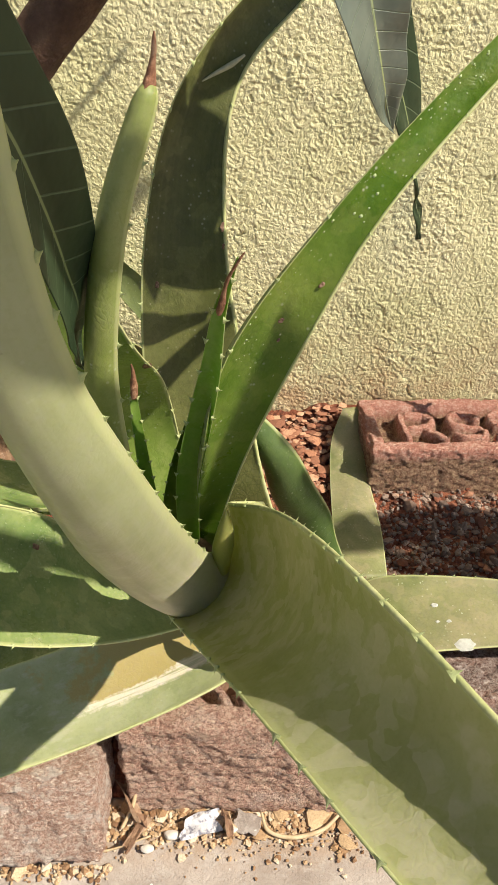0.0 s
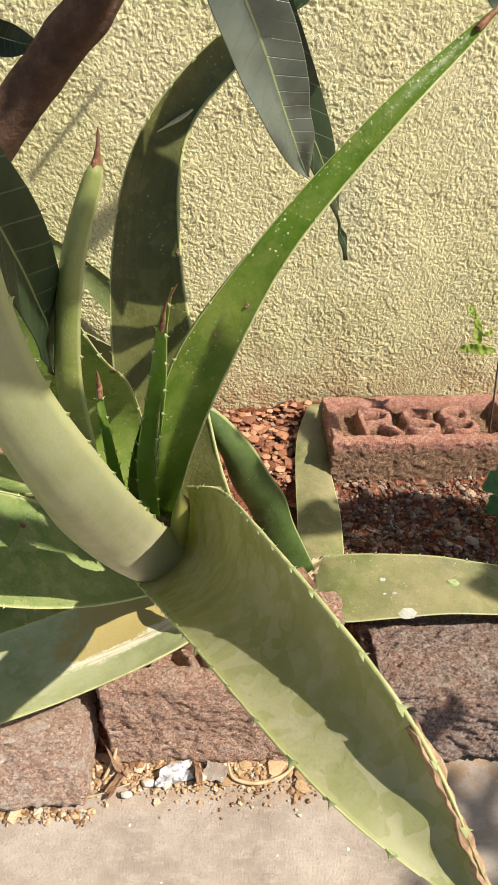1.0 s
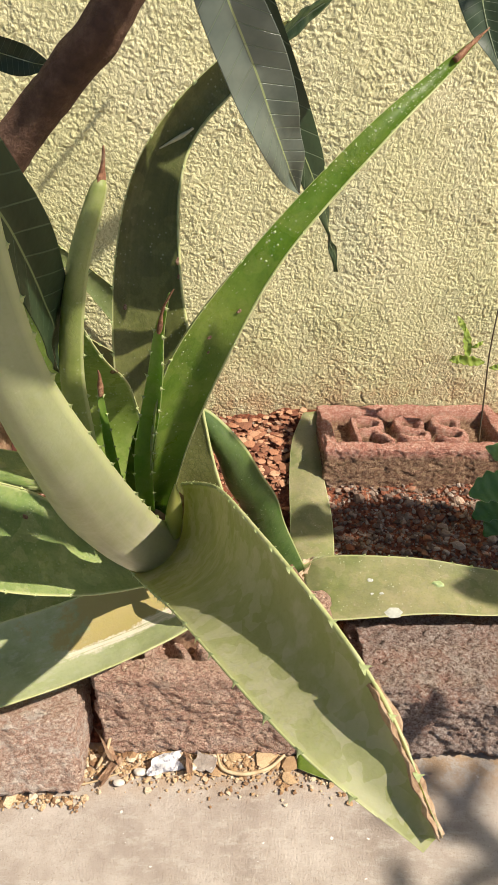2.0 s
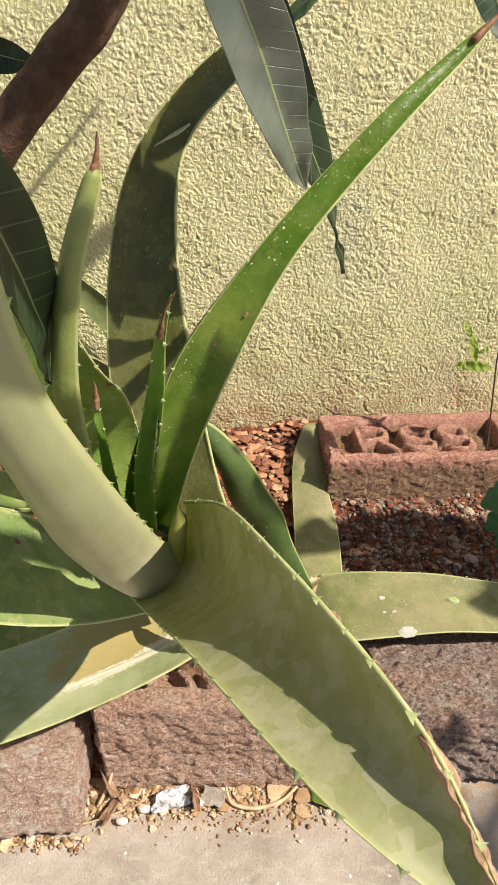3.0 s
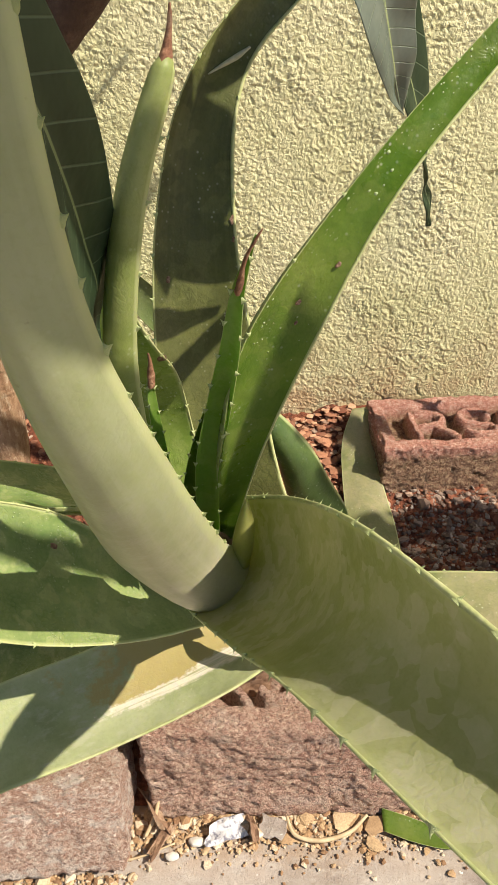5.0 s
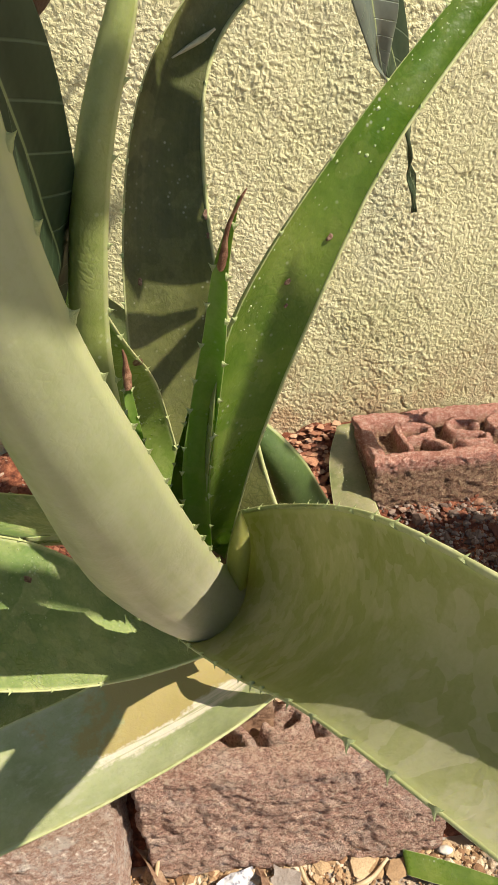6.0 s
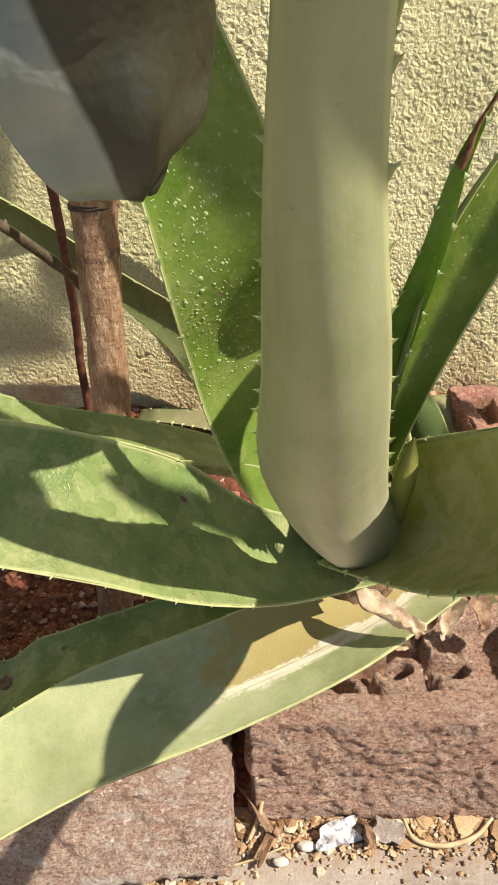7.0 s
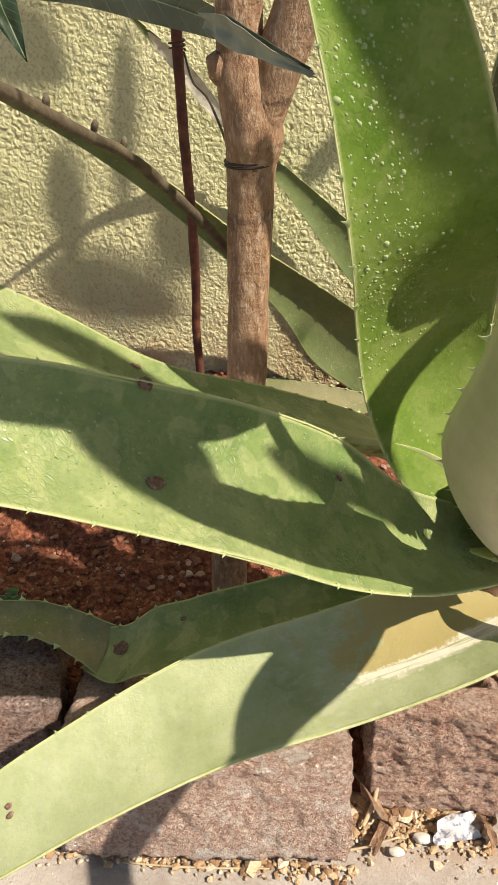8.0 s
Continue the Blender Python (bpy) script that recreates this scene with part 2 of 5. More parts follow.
BRICK_DARK = fired("dark_worn_brick", ((0.34, (0.17, 0.105, 0.085)), (0.5, (0.38, 0.265, 0.215)), (0.66, (0.60, 0.48, 0.41))), (0.60, 0.52, 0.46), 0.45, 0.9, (0.48, 0.23, 0.16), 0.0, 0.2)
SOIL = mottled("red_garden_soil", ((0.34, (0.085, 0.026, 0.013)), (0.5, (0.22, 0.068, 0.032)), (0.66, (0.39, 0.15, 0.075))), 190, 0.95, 420, 0.004)


def crumbly(name, *stops):
    """Loose bits, each of its own shade."""
    m, t, p = shader(name, 0.93)
    own = t.nodes.new("ShaderNodeNewGeometry").outputs["Random Per Island"]
    body = ramp(t, own, *stops)
    body = mixed(t, times(t, grey(t, noisy(t, coords(t), 700, 4, 0.7), 0.45, 0.65), 0.4), body, (0.16, 0.09, 0.06))
    wire(t, body, p, "Base Color")
    bumped(t, p, noisy(t, coords(t), 900, 3), 0.0008)
    return m


CRUMB = crumbly("soil_crumbs", (0.0, (0.09, 0.032, 0.018)), (0.35, (0.23, 0.078, 0.040)), (0.75, (0.38, 0.18, 0.10)), (0.95, (0.42, 0.29, 0.21)), (1.0, (0.56, 0.45, 0.34)))
GRIT = crumbly("tan_grit", (0.0, (0.22, 0.12, 0.06)), (0.3, (0.42, 0.26, 0.13)), (0.65, (0.60, 0.43, 0.25)), (1.0, (0.74, 0.64, 0.48)))


def concrete():
    m, t, p = shader("trowelled_concrete", 0.85)
    o = coords(t)
    body = ramp(t, noisy(t, o, 13, 6, 0.65), (0.34, (0.30, 0.25, 0.21)), (0.5, (0.40, 0.345, 0.295)), (0.66, (0.50, 0.445, 0.39)))
    body = mixed(t, times(t, grey(t, noisy(t, stretched(t, o, (1, 2.2, 1)), 48, 7, 0.72), 0.50, 0.64), 0.55), body, (0.52, 0.48, 0.425))
    body = mixed(t, times(t, grey(t, noisy(t, o, 380, 4, 0.7), 0.56, 0.66), 0.45), body, (0.24, 0.19, 0.14))
    body = mixed(t, grey(t, noisy(t, o, 150, 2, 0.4), 0.735, 0.75), body, (0.72, 0.70, 0.66))
    _, back, _ = parts_of(t, o)
    dirt = times(t, grey(t, back, 0.285, 0.325), grey(t, noisy(t, o, 60, 6, 0.7), 0.40, 0.56))
    body = mixed(t, times(t, dirt, 0.8), body, (0.40, 0.26, 0.14))
    wire(t, body, p, "Base Color")
    bumped(t, p, times(t, noisy(t, o, 420, 5, 0.7), times(t, noisy(t, o, 60, 4), 0.8), "ADD"), 0.0012)
    return m


CONCRETE = concrete()


def bark():
    m, t, p = shader("mango_bark", 0.8)
    o = coords(t)
    fibre = noisy(t, stretched(t, o, (1, 1, 0.42)), 230, 6, 0.7)
    body = ramp(t, fibre, (0.32, (0.21, 0.11, 0.055)), (0.5, (0.34, 0.20, 0.115)), (0.68, (0.47, 0.315, 0.19)))
    body = mixed(t, times(t, grey(t, noisy(t, o, 22, 5), 0.48, 0.66), 0.35), body, (0.36, 0.26, 0.19))
    body = mixed(t, times(t, grey(t, noisy(t, stretched(t, o, (0.2, 0.2, 1)), 60, 4), 0.60, 0.68), 0.6), body, (0.10, 0.055, 0.035))
    fleck = grey(t, noisy(t, stretched(t, o, (1, 1, 0.30)), 430, 3, 0.6), 0.56, 0.62)
    body = mixed(t, times(t, fleck, 0.55), body, (0.56, 0.43, 0.31))
    wire(t, body, p, "Base Color")
    bumped(t, p, times(t, times(t, fibre, 0.7), times(t, noisy(t, stretched(t, o, (0.25, 0.25, 1)), 90, 4), 0.6), "ADD"), 0.004)
    return m


BARK = bark()
# darker copy of BARK: the upper limb's shade put into the colour
SHADED_BARK = mottled("shaded_limb_bark", ((0.3, (0.055, 0.026, 0.016)), (0.5, (0.095, 0.048, 0.030)), (0.7, (0.16, 0.092, 0.06))), 90, 0.8, 300, 0.002)
TWIG = mottled("dark_twig_bark", ((0.3, (0.05, 0.035, 0.02)), (0.5, (0.10, 0.075, 0.045)), (0.7, (0.18, 0.15, 0.09))), 70, 0.8, 300, 0.001)
RUST = mottled("rusty_steel", ((0.3, (0.05, 0.016, 0.012)), (0.5, (0.11, 0.035, 0.02)), (0.7, (0.20, 0.075, 0.035))), 90, 0.75, 400, 0.0008)
WITHERED = mottled("withered_leaf", ((0.3, (0.13, 0.065, 0.035)), (0.5, (0.29, 0.175, 0.105)), (0.72, (0.52, 0.39, 0.26))), 60, 0.8, 180, 0.003)
SPINE = mottled("spine_tip", ((0.3, (0.36, 0.43, 0.17)), (0.6, (0.46, 0.52, 0.24)), (0.8, (0.54, 0.55, 0.30))), 300, 0.5, 500, 0.0002)
PAPER = mottled("scrap_paper", ((0.42, (0.20, 0.20, 0.24)), (0.48, (0.46, 0.46, 0.47)), (0.6, (0.60, 0.60, 0.60))), 170, 0.5, 90, 0.001)


def mango(name, dark, light, rough, veins=1.0, gloss=0.5):
    """Leathery leaf with a pale midrib and slanting side veins. UV: across, along."""
    m, t, p = shader(name, rough)
    o, uv = coords(t), coords(t, "UV")
    across, along, _ = parts_of(t, uv)
    off = times(t, times(t, across, 0.5, "SUBTRACT"), 0.0, "ABSOLUTE")
    wave = times(t, times(t, times(t, along, 118.0), times(t, off, 13.0), "SUBTRACT"), 0.0, "SINE")
    vein = grey(t, wave, 0.972, 1.0)
    body = ramp(t, noisy(t, o, 30, 4), (0.32, dark), (0.7, light))
    body = mixed(t, times(t, vein, 0.45 * veins), body, (0.22, 0.29, 0.18))
    body = mixed(t, times(t, ramp(t, off, (0.012, (1, 1, 1)), (0.02, (0, 0, 0))), min(veins, 1.0)), body, (0.30, 0.36, 0.16))
    wire(t, body, p, "Base Color")
    p.inputs["Specular IOR Level"].default_value = gloss
    bumped(t, p, times(t, times(t, vein, 0.25 * veins), times(t, noisy(t, o, 60, 3), 0.5), "ADD"), 0.0010)
    return m


MANGO = mango("mango_leaf", (0.016, 0.032, 0.014), (0.030, 0.054, 0.024), 0.46, 0.6, 0.35)
MANGO_BLUE = mango("blue_green_mango_leaf", (0.026, 0.050, 0.040), (0.055, 0.088, 0.072), 0.38, 0.9, 0.55)
# base colour raised to hold the sheen of the sky on the leaf
MANGO_SHEEN = mango("sheen_mango_leaf", (0.075, 0.105, 0.088), (0.155, 0.185, 0.150), 0.36, 1.1, 0.7)
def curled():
    """Leaf with a browned torn end; a shadow over one half is put into its colour, dark against pale."""
    m, t, p = shader("half_shaded_mango_leaf", 0.45)
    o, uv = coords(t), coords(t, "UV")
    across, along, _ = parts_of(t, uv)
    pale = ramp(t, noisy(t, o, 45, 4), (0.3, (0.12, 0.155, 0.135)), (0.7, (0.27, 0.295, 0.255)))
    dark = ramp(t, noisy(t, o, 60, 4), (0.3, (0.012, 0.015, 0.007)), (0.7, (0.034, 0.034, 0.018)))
    # slanting edge of the painted shadow
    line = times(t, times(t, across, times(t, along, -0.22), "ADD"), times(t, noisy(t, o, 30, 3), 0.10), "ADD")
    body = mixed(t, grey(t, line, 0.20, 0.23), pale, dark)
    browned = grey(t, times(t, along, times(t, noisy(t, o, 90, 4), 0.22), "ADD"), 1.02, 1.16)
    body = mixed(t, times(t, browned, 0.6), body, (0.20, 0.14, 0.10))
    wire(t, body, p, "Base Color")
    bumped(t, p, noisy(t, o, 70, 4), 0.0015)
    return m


HALF_SHADED = curled()


# ---- building helpers ----
def part(name, bm, material, parent=None, label="", smooth=True):
    me = bpy.data.meshes.new(name)
    if isinstance(bm, bmesh.types.BMesh):
        bm.to_mesh(me)
        bm.free()
    else:
        verts, faces, uvs = bm
        if isinstance(faces, np.ndarray):
            corners = faces.shape[1]
            me.vertices.add(len(verts))
            me.vertices.foreach_set("co", np.asarray(verts, dtype=np.float32).ravel())
            me.loops.add(faces.size)
            me.loops.foreach_set("vertex_index", faces.astype(np.int32).ravel())
            me.polygons.add(len(faces))
            me.polygons.foreach_set("loop_start", np.arange(0, faces.size, corners, dtype=np.int32))
            me.update(calc_edges=True)
        else:
            me.from_pydata([tuple(v) for v in verts], [], [tuple(f) for f in faces])
        if uvs is not None:
            layer = me.uv_layers.new(name="UVMap")
            index = np.zeros(len(me.loops), dtype=np.int32)
            me.loops.foreach_get("vertex_index", index)
            layer.data.foreach_set("uv", np.asarray(uvs, dtype=np.float32)[index].ravel())
    me.materials.append(material)
    me.polygons.foreach_set("use_smooth", [smooth] * len(me.polygons))
    me.update()
    ob = new(name, me)
    if parent:
        under(ob, parent)
    if label:
        tagged(ob, label)
    return ob


def under(ob, parent):
    """Parents ob while its own matrix stays a place in the world."""
    ob.parent = parent
    if parent.type == "EMPTY":
        ob.matrix_parent_inverse = Matrix.Translation(-parent.location)


def base(name, at, label, category, group=""):
    ob = new(name)
    ob.location = at
    return tagged(ob, label, category, group)


def glide(rows, count):
    """A smooth run of rows through the given ones."""
    rows = np.array(rows, float)
    rows = np.vstack([2 * rows[0] - rows[1], rows, 2 * rows[-1] - rows[-2]])
    out = []
    for s in np.linspace(0, len(rows) - 3, count):
        i = min(int(s), len(rows) - 4)
        u = s - i
        a, b, c, d = rows[i:i + 4]
        out.append(0.5 * (2 * b + (c - a) * u + (2 * a - 5 * b + 4 * c - d) * u * u + (3 * b - a - 3 * c + d) * u ** 3))
    return np.array(out)


def unit(v):
    return v / (np.linalg.norm(v, axis=-1, keepdims=True) + 1e-9)


def hills(x, y, cell, seed):
    """Smooth random hills from -1 to 1 with bumps about one cell wide."""
    rng = np.random.default_rng(seed)
    table = rng.uniform(-1, 1, (256, 256))
    gx, gy = np.asarray(x) / cell, np.asarray(y) / cell
    ix, iy = np.floor(gx).astype(int), np.floor(gy).astype(int)
    fx, fy = gx - ix, gy - iy
    fx, fy = fx * fx * (3 - 2 * fx), fy * fy * (3 - 2 * fy)
    at = lambda i, j: table[(ix + i) % 256, (iy + j) % 256]
    return (at(0, 0) * (1 - fx) + at(1, 0) * fx) * (1 - fy) + (at(0, 1) * (1 - fx) + at(1, 1) * fx) * fy


def grid_faces(nu, nv):
    i = np.arange(nu * nv).reshape(nv, nu)
    return np.stack([i[:-1, :-1], i[:-1, 1:], i[1:, 1:], i[1:, :-1]], -1).reshape(-1, 4)


def blade(rows, thick, cup, hint, along=44, across=11, wave=0.0, seed=0, fold=False, thin_end=0.45, crumple=1.0):
    """A leaf swept along rows of centre and half-width: hollow above (cup), rounded below. Returns mesh data and the frames."""
    r = glide(rows, along)
    c, w = r[:, :3], r[:, 3:]
    t = unit(np.gradient(c, axis=0))
    n = unit(np.cross(t, w))
    if (n[1:-1] @ np.array(hint, float)).sum() < 0:
        n = -n
    half = np.linalg.norm(w, axis=1)
    u = np.sin(np.linspace(-1, 1, across) * math.pi / 2)
    s = np.linspace(0, 1, along)
    body = np.minimum(thick * (1 - (1 - thin_end) * s), half * 0.9 + 0.0004)
    dip = cup * half
    profile = np.abs(u) if fold else u * u
    up = dip[:, None] * (profile - 1)[None]
    rough = wave * hills(s[:, None] * 9 * crumple + 7 * seed, u[None] * 1.5 * crumple + 40, 1.0, seed)
    top = c[:, None] + u[None, :, None] * w[:, None] + n[:, None] * (up + rough)[..., None]
    low = top - n[:, None] * (body[:, None] * np.sqrt(np.clip(1 - u * u, 0, 1))[None] + 0.0005)[..., None]
    verts = np.concatenate([top.reshape(-1, 3), low.reshape(-1, 3)])
    f = grid_faces(across, along)
    k = along * across
    faces = [tuple(q) for q in f] + [tuple(q[::-1] + k) for q in f]
    for j in range(along - 1):
        for e, flip in ((0, 1), (across - 1, 0)):
            a, b = j * across + e, (j + 1) * across + e
            q = (a, b, b + k, a + k)
            faces.append(q[::-1] if flip == 0 else q)
    for j, flip in ((0, 0), (along - 1, 1)):
        for i in range(across - 1):
            a = j * across + i
            q = (a, a + 1, a + 1 + k, a + k)
            faces.append(q[::-1] if flip == 0 else q)
    uv = np.stack(np.broadcast_arrays((u[None] + 1) / 2, s[:, None]), -1).reshape(-1, 2)
    return (verts, faces, np.concatenate([uv, uv])), (c, w, t, n)


def thorn_mesh():
    bm = bmesh.new()
    rings = []
    for z, wide in ((-0.30, 0.85), (0.0, 0.62), (0.25, 0.34), (0.55, 0.17), (0.85, 0.07), (1.0, 0.015)):
        lean = 0.28 * max(z, 0) ** 2
        rings.append([bm.verts.new((lean + wide * math.cos(g), 0.42 * wide * math.sin(g), z)) for g in np.linspace(0, 2 * math.pi, 8, endpoint=False)])
    for low, top in zip(rings, rings[1:]):
        for k in range(8):
            bm.faces.new((low[k], low[(k + 1) % 8], top[(k + 1) % 8], top[k]))
    for f in bm.faces:
        f.smooth = True
    me = bpy.data.meshes.new("spine")
    bm.to_mesh(me)
    bm.free()
    me.materials.append(SPINE)
    return me


THORN = thorn_mesh()
thorn_dice = random.Random(5)


def spines(leaf, frames, step=0.017, size=0.0030, start=0.05, end=0.97, sides=(-1, 1)):
    """Spines along both margins of a leaf, evenly spaced by length."""
    c, w, t, n = frames
    for side in sides:
        edge = c + side * w
        run = np.r_[0, np.cumsum(np.linalg.norm(np.diff(edge, axis=0), axis=1))]
        at = run[-1] * start + thorn_dice.uniform(0, step)
        while at < run[-1] * end:
            place = np.array([np.interp(at, run, edge[:, k]) for k in range(3)])
            i = min(int(np.searchsorted(run, at)), len(c) - 1)
            out, ahead = Vector(side * unit(w[i])), Vector(t[i])
            z = (out + 0.25 * ahead).normalized()
            y = z.cross(ahead).normalized()
            x = y.cross(z)
            scale = size * thorn_dice.uniform(0.95, 1.5)
            m = Matrix((x, y, z)).transposed().to_4x4()
            ob = new("spine", THORN)
            ob.parent = leaf
            ob.matrix_basis = Matrix.Translation(place) @ m @ Matrix.Diagonal((scale, scale, scale, 1))
            at += step * thorn_dice.uniform(0.75, 1.3)


def tube(rows, sides=18, rough=0.0, seed=0, cell=0.02):
    """A limb swept along rows of centre and radius, with knobbly sides."""
    count = max(8, 10 * len(rows))
    r = glide(rows, count)
    c, rad = r[:, :3], r[:, 3]
    t = unit(np.gradient(c, axis=0))
    a = unit(np.cross(t, np.array((0.13, -0.97, 0.21))))
    b = np.cross(t, a)
    run = np.r_[0, np.cumsum(np.linalg.norm(np.diff(c, axis=0), axis=1))]
    ang = np.linspace(0, 2 * math.pi, sides, endpoint=False)
    swell = 1 + rough * hills(run[:, None] / cell + 3, 3 * np.cos(ang)[None] + 9, 1.0, seed) + rough * hills(run[:, None] / cell * 3, 3 * np.sin(ang)[None] + 30, 1.0, seed + 1) * 0.5
    v = c[:, None] + (a[:, None] * np.cos(ang)[None, :, None] + b[:, None] * np.sin(ang)[None, :, None]) * (rad[:, None] * swell)[..., None]
    faces = [(j * sides + i, j * sides + (i + 1) % sides, (j + 1) * sides + (i + 1) % sides, (j + 1) * sides + i) for j in range(count - 1) for i in range(sides)]
    faces += [tuple(range(sides))[::-1], tuple(range((count - 1) * sides, count * sides))]
    return v.reshape(-1, 3), faces, None


# ---- setting ----
WALL_Y = 0.785


def sheet(x0, x1, z0, z1, step, shape):
    nx, nz = int((x1 - x0) / step) + 1, int((z1 - z0) / step) + 1
    x, z = np.meshgrid(np.linspace(x0, x1, nx), np.linspace(z0, z1, nz))
    return shape(x, z).reshape(-1, 3), grid_faces(nx, nz), None


def stucco_shape(x, z):
    warp_x, warp_z = x + 0.0026 * hills(x, z, 0.006, 3), z + 0.0026 * hills(x, z, 0.006, 5)
    a, b = 0.8 * warp_x + 0.6 * warp_z, 0.8 * warp_z - 0.6 * warp_x
    c, d = 0.38 * warp_x - 0.92 * warp_z, 0.92 * warp_x + 0.38 * warp_z
    h = 0.00042 * np.tanh(2.6 * hills(a, b, 0.0027, 1)) + 0.00030 * np.tanh(2.4 * hills(c, d, 0.0017, 2)) + 0.0003 * hills(c, d, 0.0075, 8)
    h *= (0.95 + 0.40 * hills(x, z, 0.05, 7)) * (1 - 0.6 * np.exp(-((x - 0.262) / 0.018) ** 2))
    h += 0.0010 * hills(a, b, 0.04, 4) - np.clip(hills(c, d, 0.009, 6) - 0.87, 0, 1) * 0.018
    fade = np.clip(np.minimum.reduce([x + 0.57, 0.47 - x, 0.69 - z]) / 0.01, 0, 1)
    return np.stack([x, WALL_Y - h * fade, z], -1)


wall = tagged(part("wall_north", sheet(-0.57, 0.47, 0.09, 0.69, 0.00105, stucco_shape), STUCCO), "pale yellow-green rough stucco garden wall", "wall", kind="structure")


def slab(name, lo, hi, material, label, category):
    bm = bmesh.new()
    bmesh.ops.create_cube(bm, size=1.0)
    for v in bm.verts:
        v.co = Vector(lo[k] + (v.co[k] + 0.5) * (hi[k] - lo[k]) for k in range(3))
    return tagged(part(name, bm, material, smooth=False), label, category, kind="structure")


for name, lo, hi in (("wall_west", (-12, WALL_Y, -0.1), (-0.57, 1.0, 2.4)), ("wall_east", (0.47, WALL_Y, -0.1), (12, 1.0, 2.4)),
                     ("wall_top", (-0.57, WALL_Y, 0.69), (0.47, 1.0, 2.4)), ("wall_core", (-0.57, WALL_Y + 0.02, -0.1), (0.47, 1.0, 0.69))):
    slab(name, lo, hi, STUCCO, "pale yellow-green rough stucco garden wall", "wall")
slab("ground", (-40, -40, -0.12), (40, 0.352, 0.0), CONCRETE, "light grey-tan trowelled concrete paving", "paving")


for lo, hi in (((-12, 0.352, -0.12), (-0.75, WALL_Y, 0.05)), ((0.75, 0.352, -0.12), (12, WALL_Y, 0.05))):
    slab("soil_bed", lo, hi, SOIL, "reddish brown garden soil along the wall", "soil")
slab("ground", (-40, 1.0, -0.12), (40, 40, 0.0), SOIL, "bare reddish ground beyond the wall", "ground")


def soil_height(x, y):
    rise = np.clip((y - 0.55) / 0.22, 0, 1)
    z = 0.045 + 0.075 * rise + 0.009 * hills(x, y, 0.06, 11) + 0.006 * hills(x, y, 0.022, 12) + 0.0035 * hills(x, y, 0.009, 13)
    front = np.clip((0.380 - y) / 0.03, 0, 1)
    return z * (1 - front) + front * 0.002


def soil_shape(x, y):
    return np.stack([x, y, soil_height(x, y)], -1)


tagged(part("soil_bed", sheet(-0.75, 0.75, 0.346, 0.80, 0.004, soil_shape), SOIL), "reddish brown crumbly garden soil in a narrow bed", "soil", kind="structure")


def pebbles(name, count, area, size, material, label, lift, seed, flat=0.7):
    """Many small stones in one mesh."""
    rng = random.Random(seed)
    bm = bmesh.new()
    bmesh.ops.create_icosphere(bm, subdivisions=1, radius=1.0)
    shape, tris = np.array([v.co[:] for v in bm.verts]), np.array([[v.index for v in f.verts] for f in bm.faces])
    bm.free()
    verts, faces = [], []
    dents = np.random.default_rng(seed).uniform(-1, 1, (count, len(shape), 1))
    for k in range(count):
        x, y = area(rng)
        s = size * math.exp(rng.gauss(0, 0.45))
        body = shape * np.array([rng.uniform(0.7, 1.3), rng.uniform(0.7, 1.3), flat * rng.uniform(0.7, 1.2)]) * s
        body = body * (1 + 0.42 * dents[k])
        a = rng.uniform(0, 6.28)
        turn = np.array([[math.cos(a), -math.sin(a), 0], [math.sin(a), math.cos(a), 0], [0, 0, 1]])
        verts.append(body @ turn.T + (x, y, float(lift(x, y)) + 0.3 * s))
        faces.append(tris + k * len(shape))
    return tagged(part(name, (np.concatenate(verts), np.concatenate(faces), None), material, smooth=False), label, "soil", kind="stuff")


pebbles("soil_crumbs", 9000, lambda g: (g.uniform(-0.58, 0.48), g.uniform(0.38, 0.78)), 0.0019, CRUMB, "loose reddish crumbs of soil and brick grit", soil_height, 21)
pebbles("brick_chips", 420, lambda g: (g.gauss(0.07, 0.05), g.uniform(0.66, 0.775)), 0.0036, CRUMB, "reddish brick chips and litter at the wall foot", soil_height, 23, 0.45)
GREY_CRUMB = crumbly("grey_brown_gravel", (0.0, (0.10, 0.062, 0.045)), (0.4, (0.20, 0.135, 0.10)), (0.8, (0.32, 0.235, 0.18)), (1.0, (0.46, 0.38, 0.31)))
pebbles("gravel", 4600, lambda g: (g.uniform(0.13, 0.50), g.uniform(0.485, 0.665)), 0.0019, GREY_CRUMB, "grey-brown gravel in the soil before the red brick", soil_height, 25, 0.8)
STRAW_BIT = crumbly("dry_chaff", (0.0, (0.26, 0.14, 0.07)), (0.4, (0.50, 0.34, 0.18)), (0.8, (0.66, 0.50, 0.30)), (1.0, (0.74, 0.64, 0.48)))
pebbles("chaff", 700, lambda g: (g.uniform(-0.42, 0.17), 0.338 - abs(g.gauss(0, 0.016))), 0.0021, STRAW_BIT, "dry tan leaf chaff along the paving edge", lambda x, y: 0.002, 27, 0.22)
RED_BIT = crumbly("red_litter", (0.0, (0.22, 0.09, 0.05)), (0.5, (0.48, 0.22, 0.12)), (1.0, (0.68, 0.42, 0.26)))
pebbles("chaff", 420, lambda g: (g.gauss(0.07, 0.055), g.uniform(0.66, 0.775)), 0.0034, RED_BIT, "reddish dry leaf litter at the wall foot", lambda x, y: soil_height(x, y) + 0.003, 28, 0.18)
pebbles("grit", 4200, lambda g: (g.uniform(-0.42, 0.18), 0.338 - abs(g.gauss(0, 0.017))), 0.0012, GRIT, "tan grit and small pebbles along the paving edge", lambda x, y: 0.001, 22)


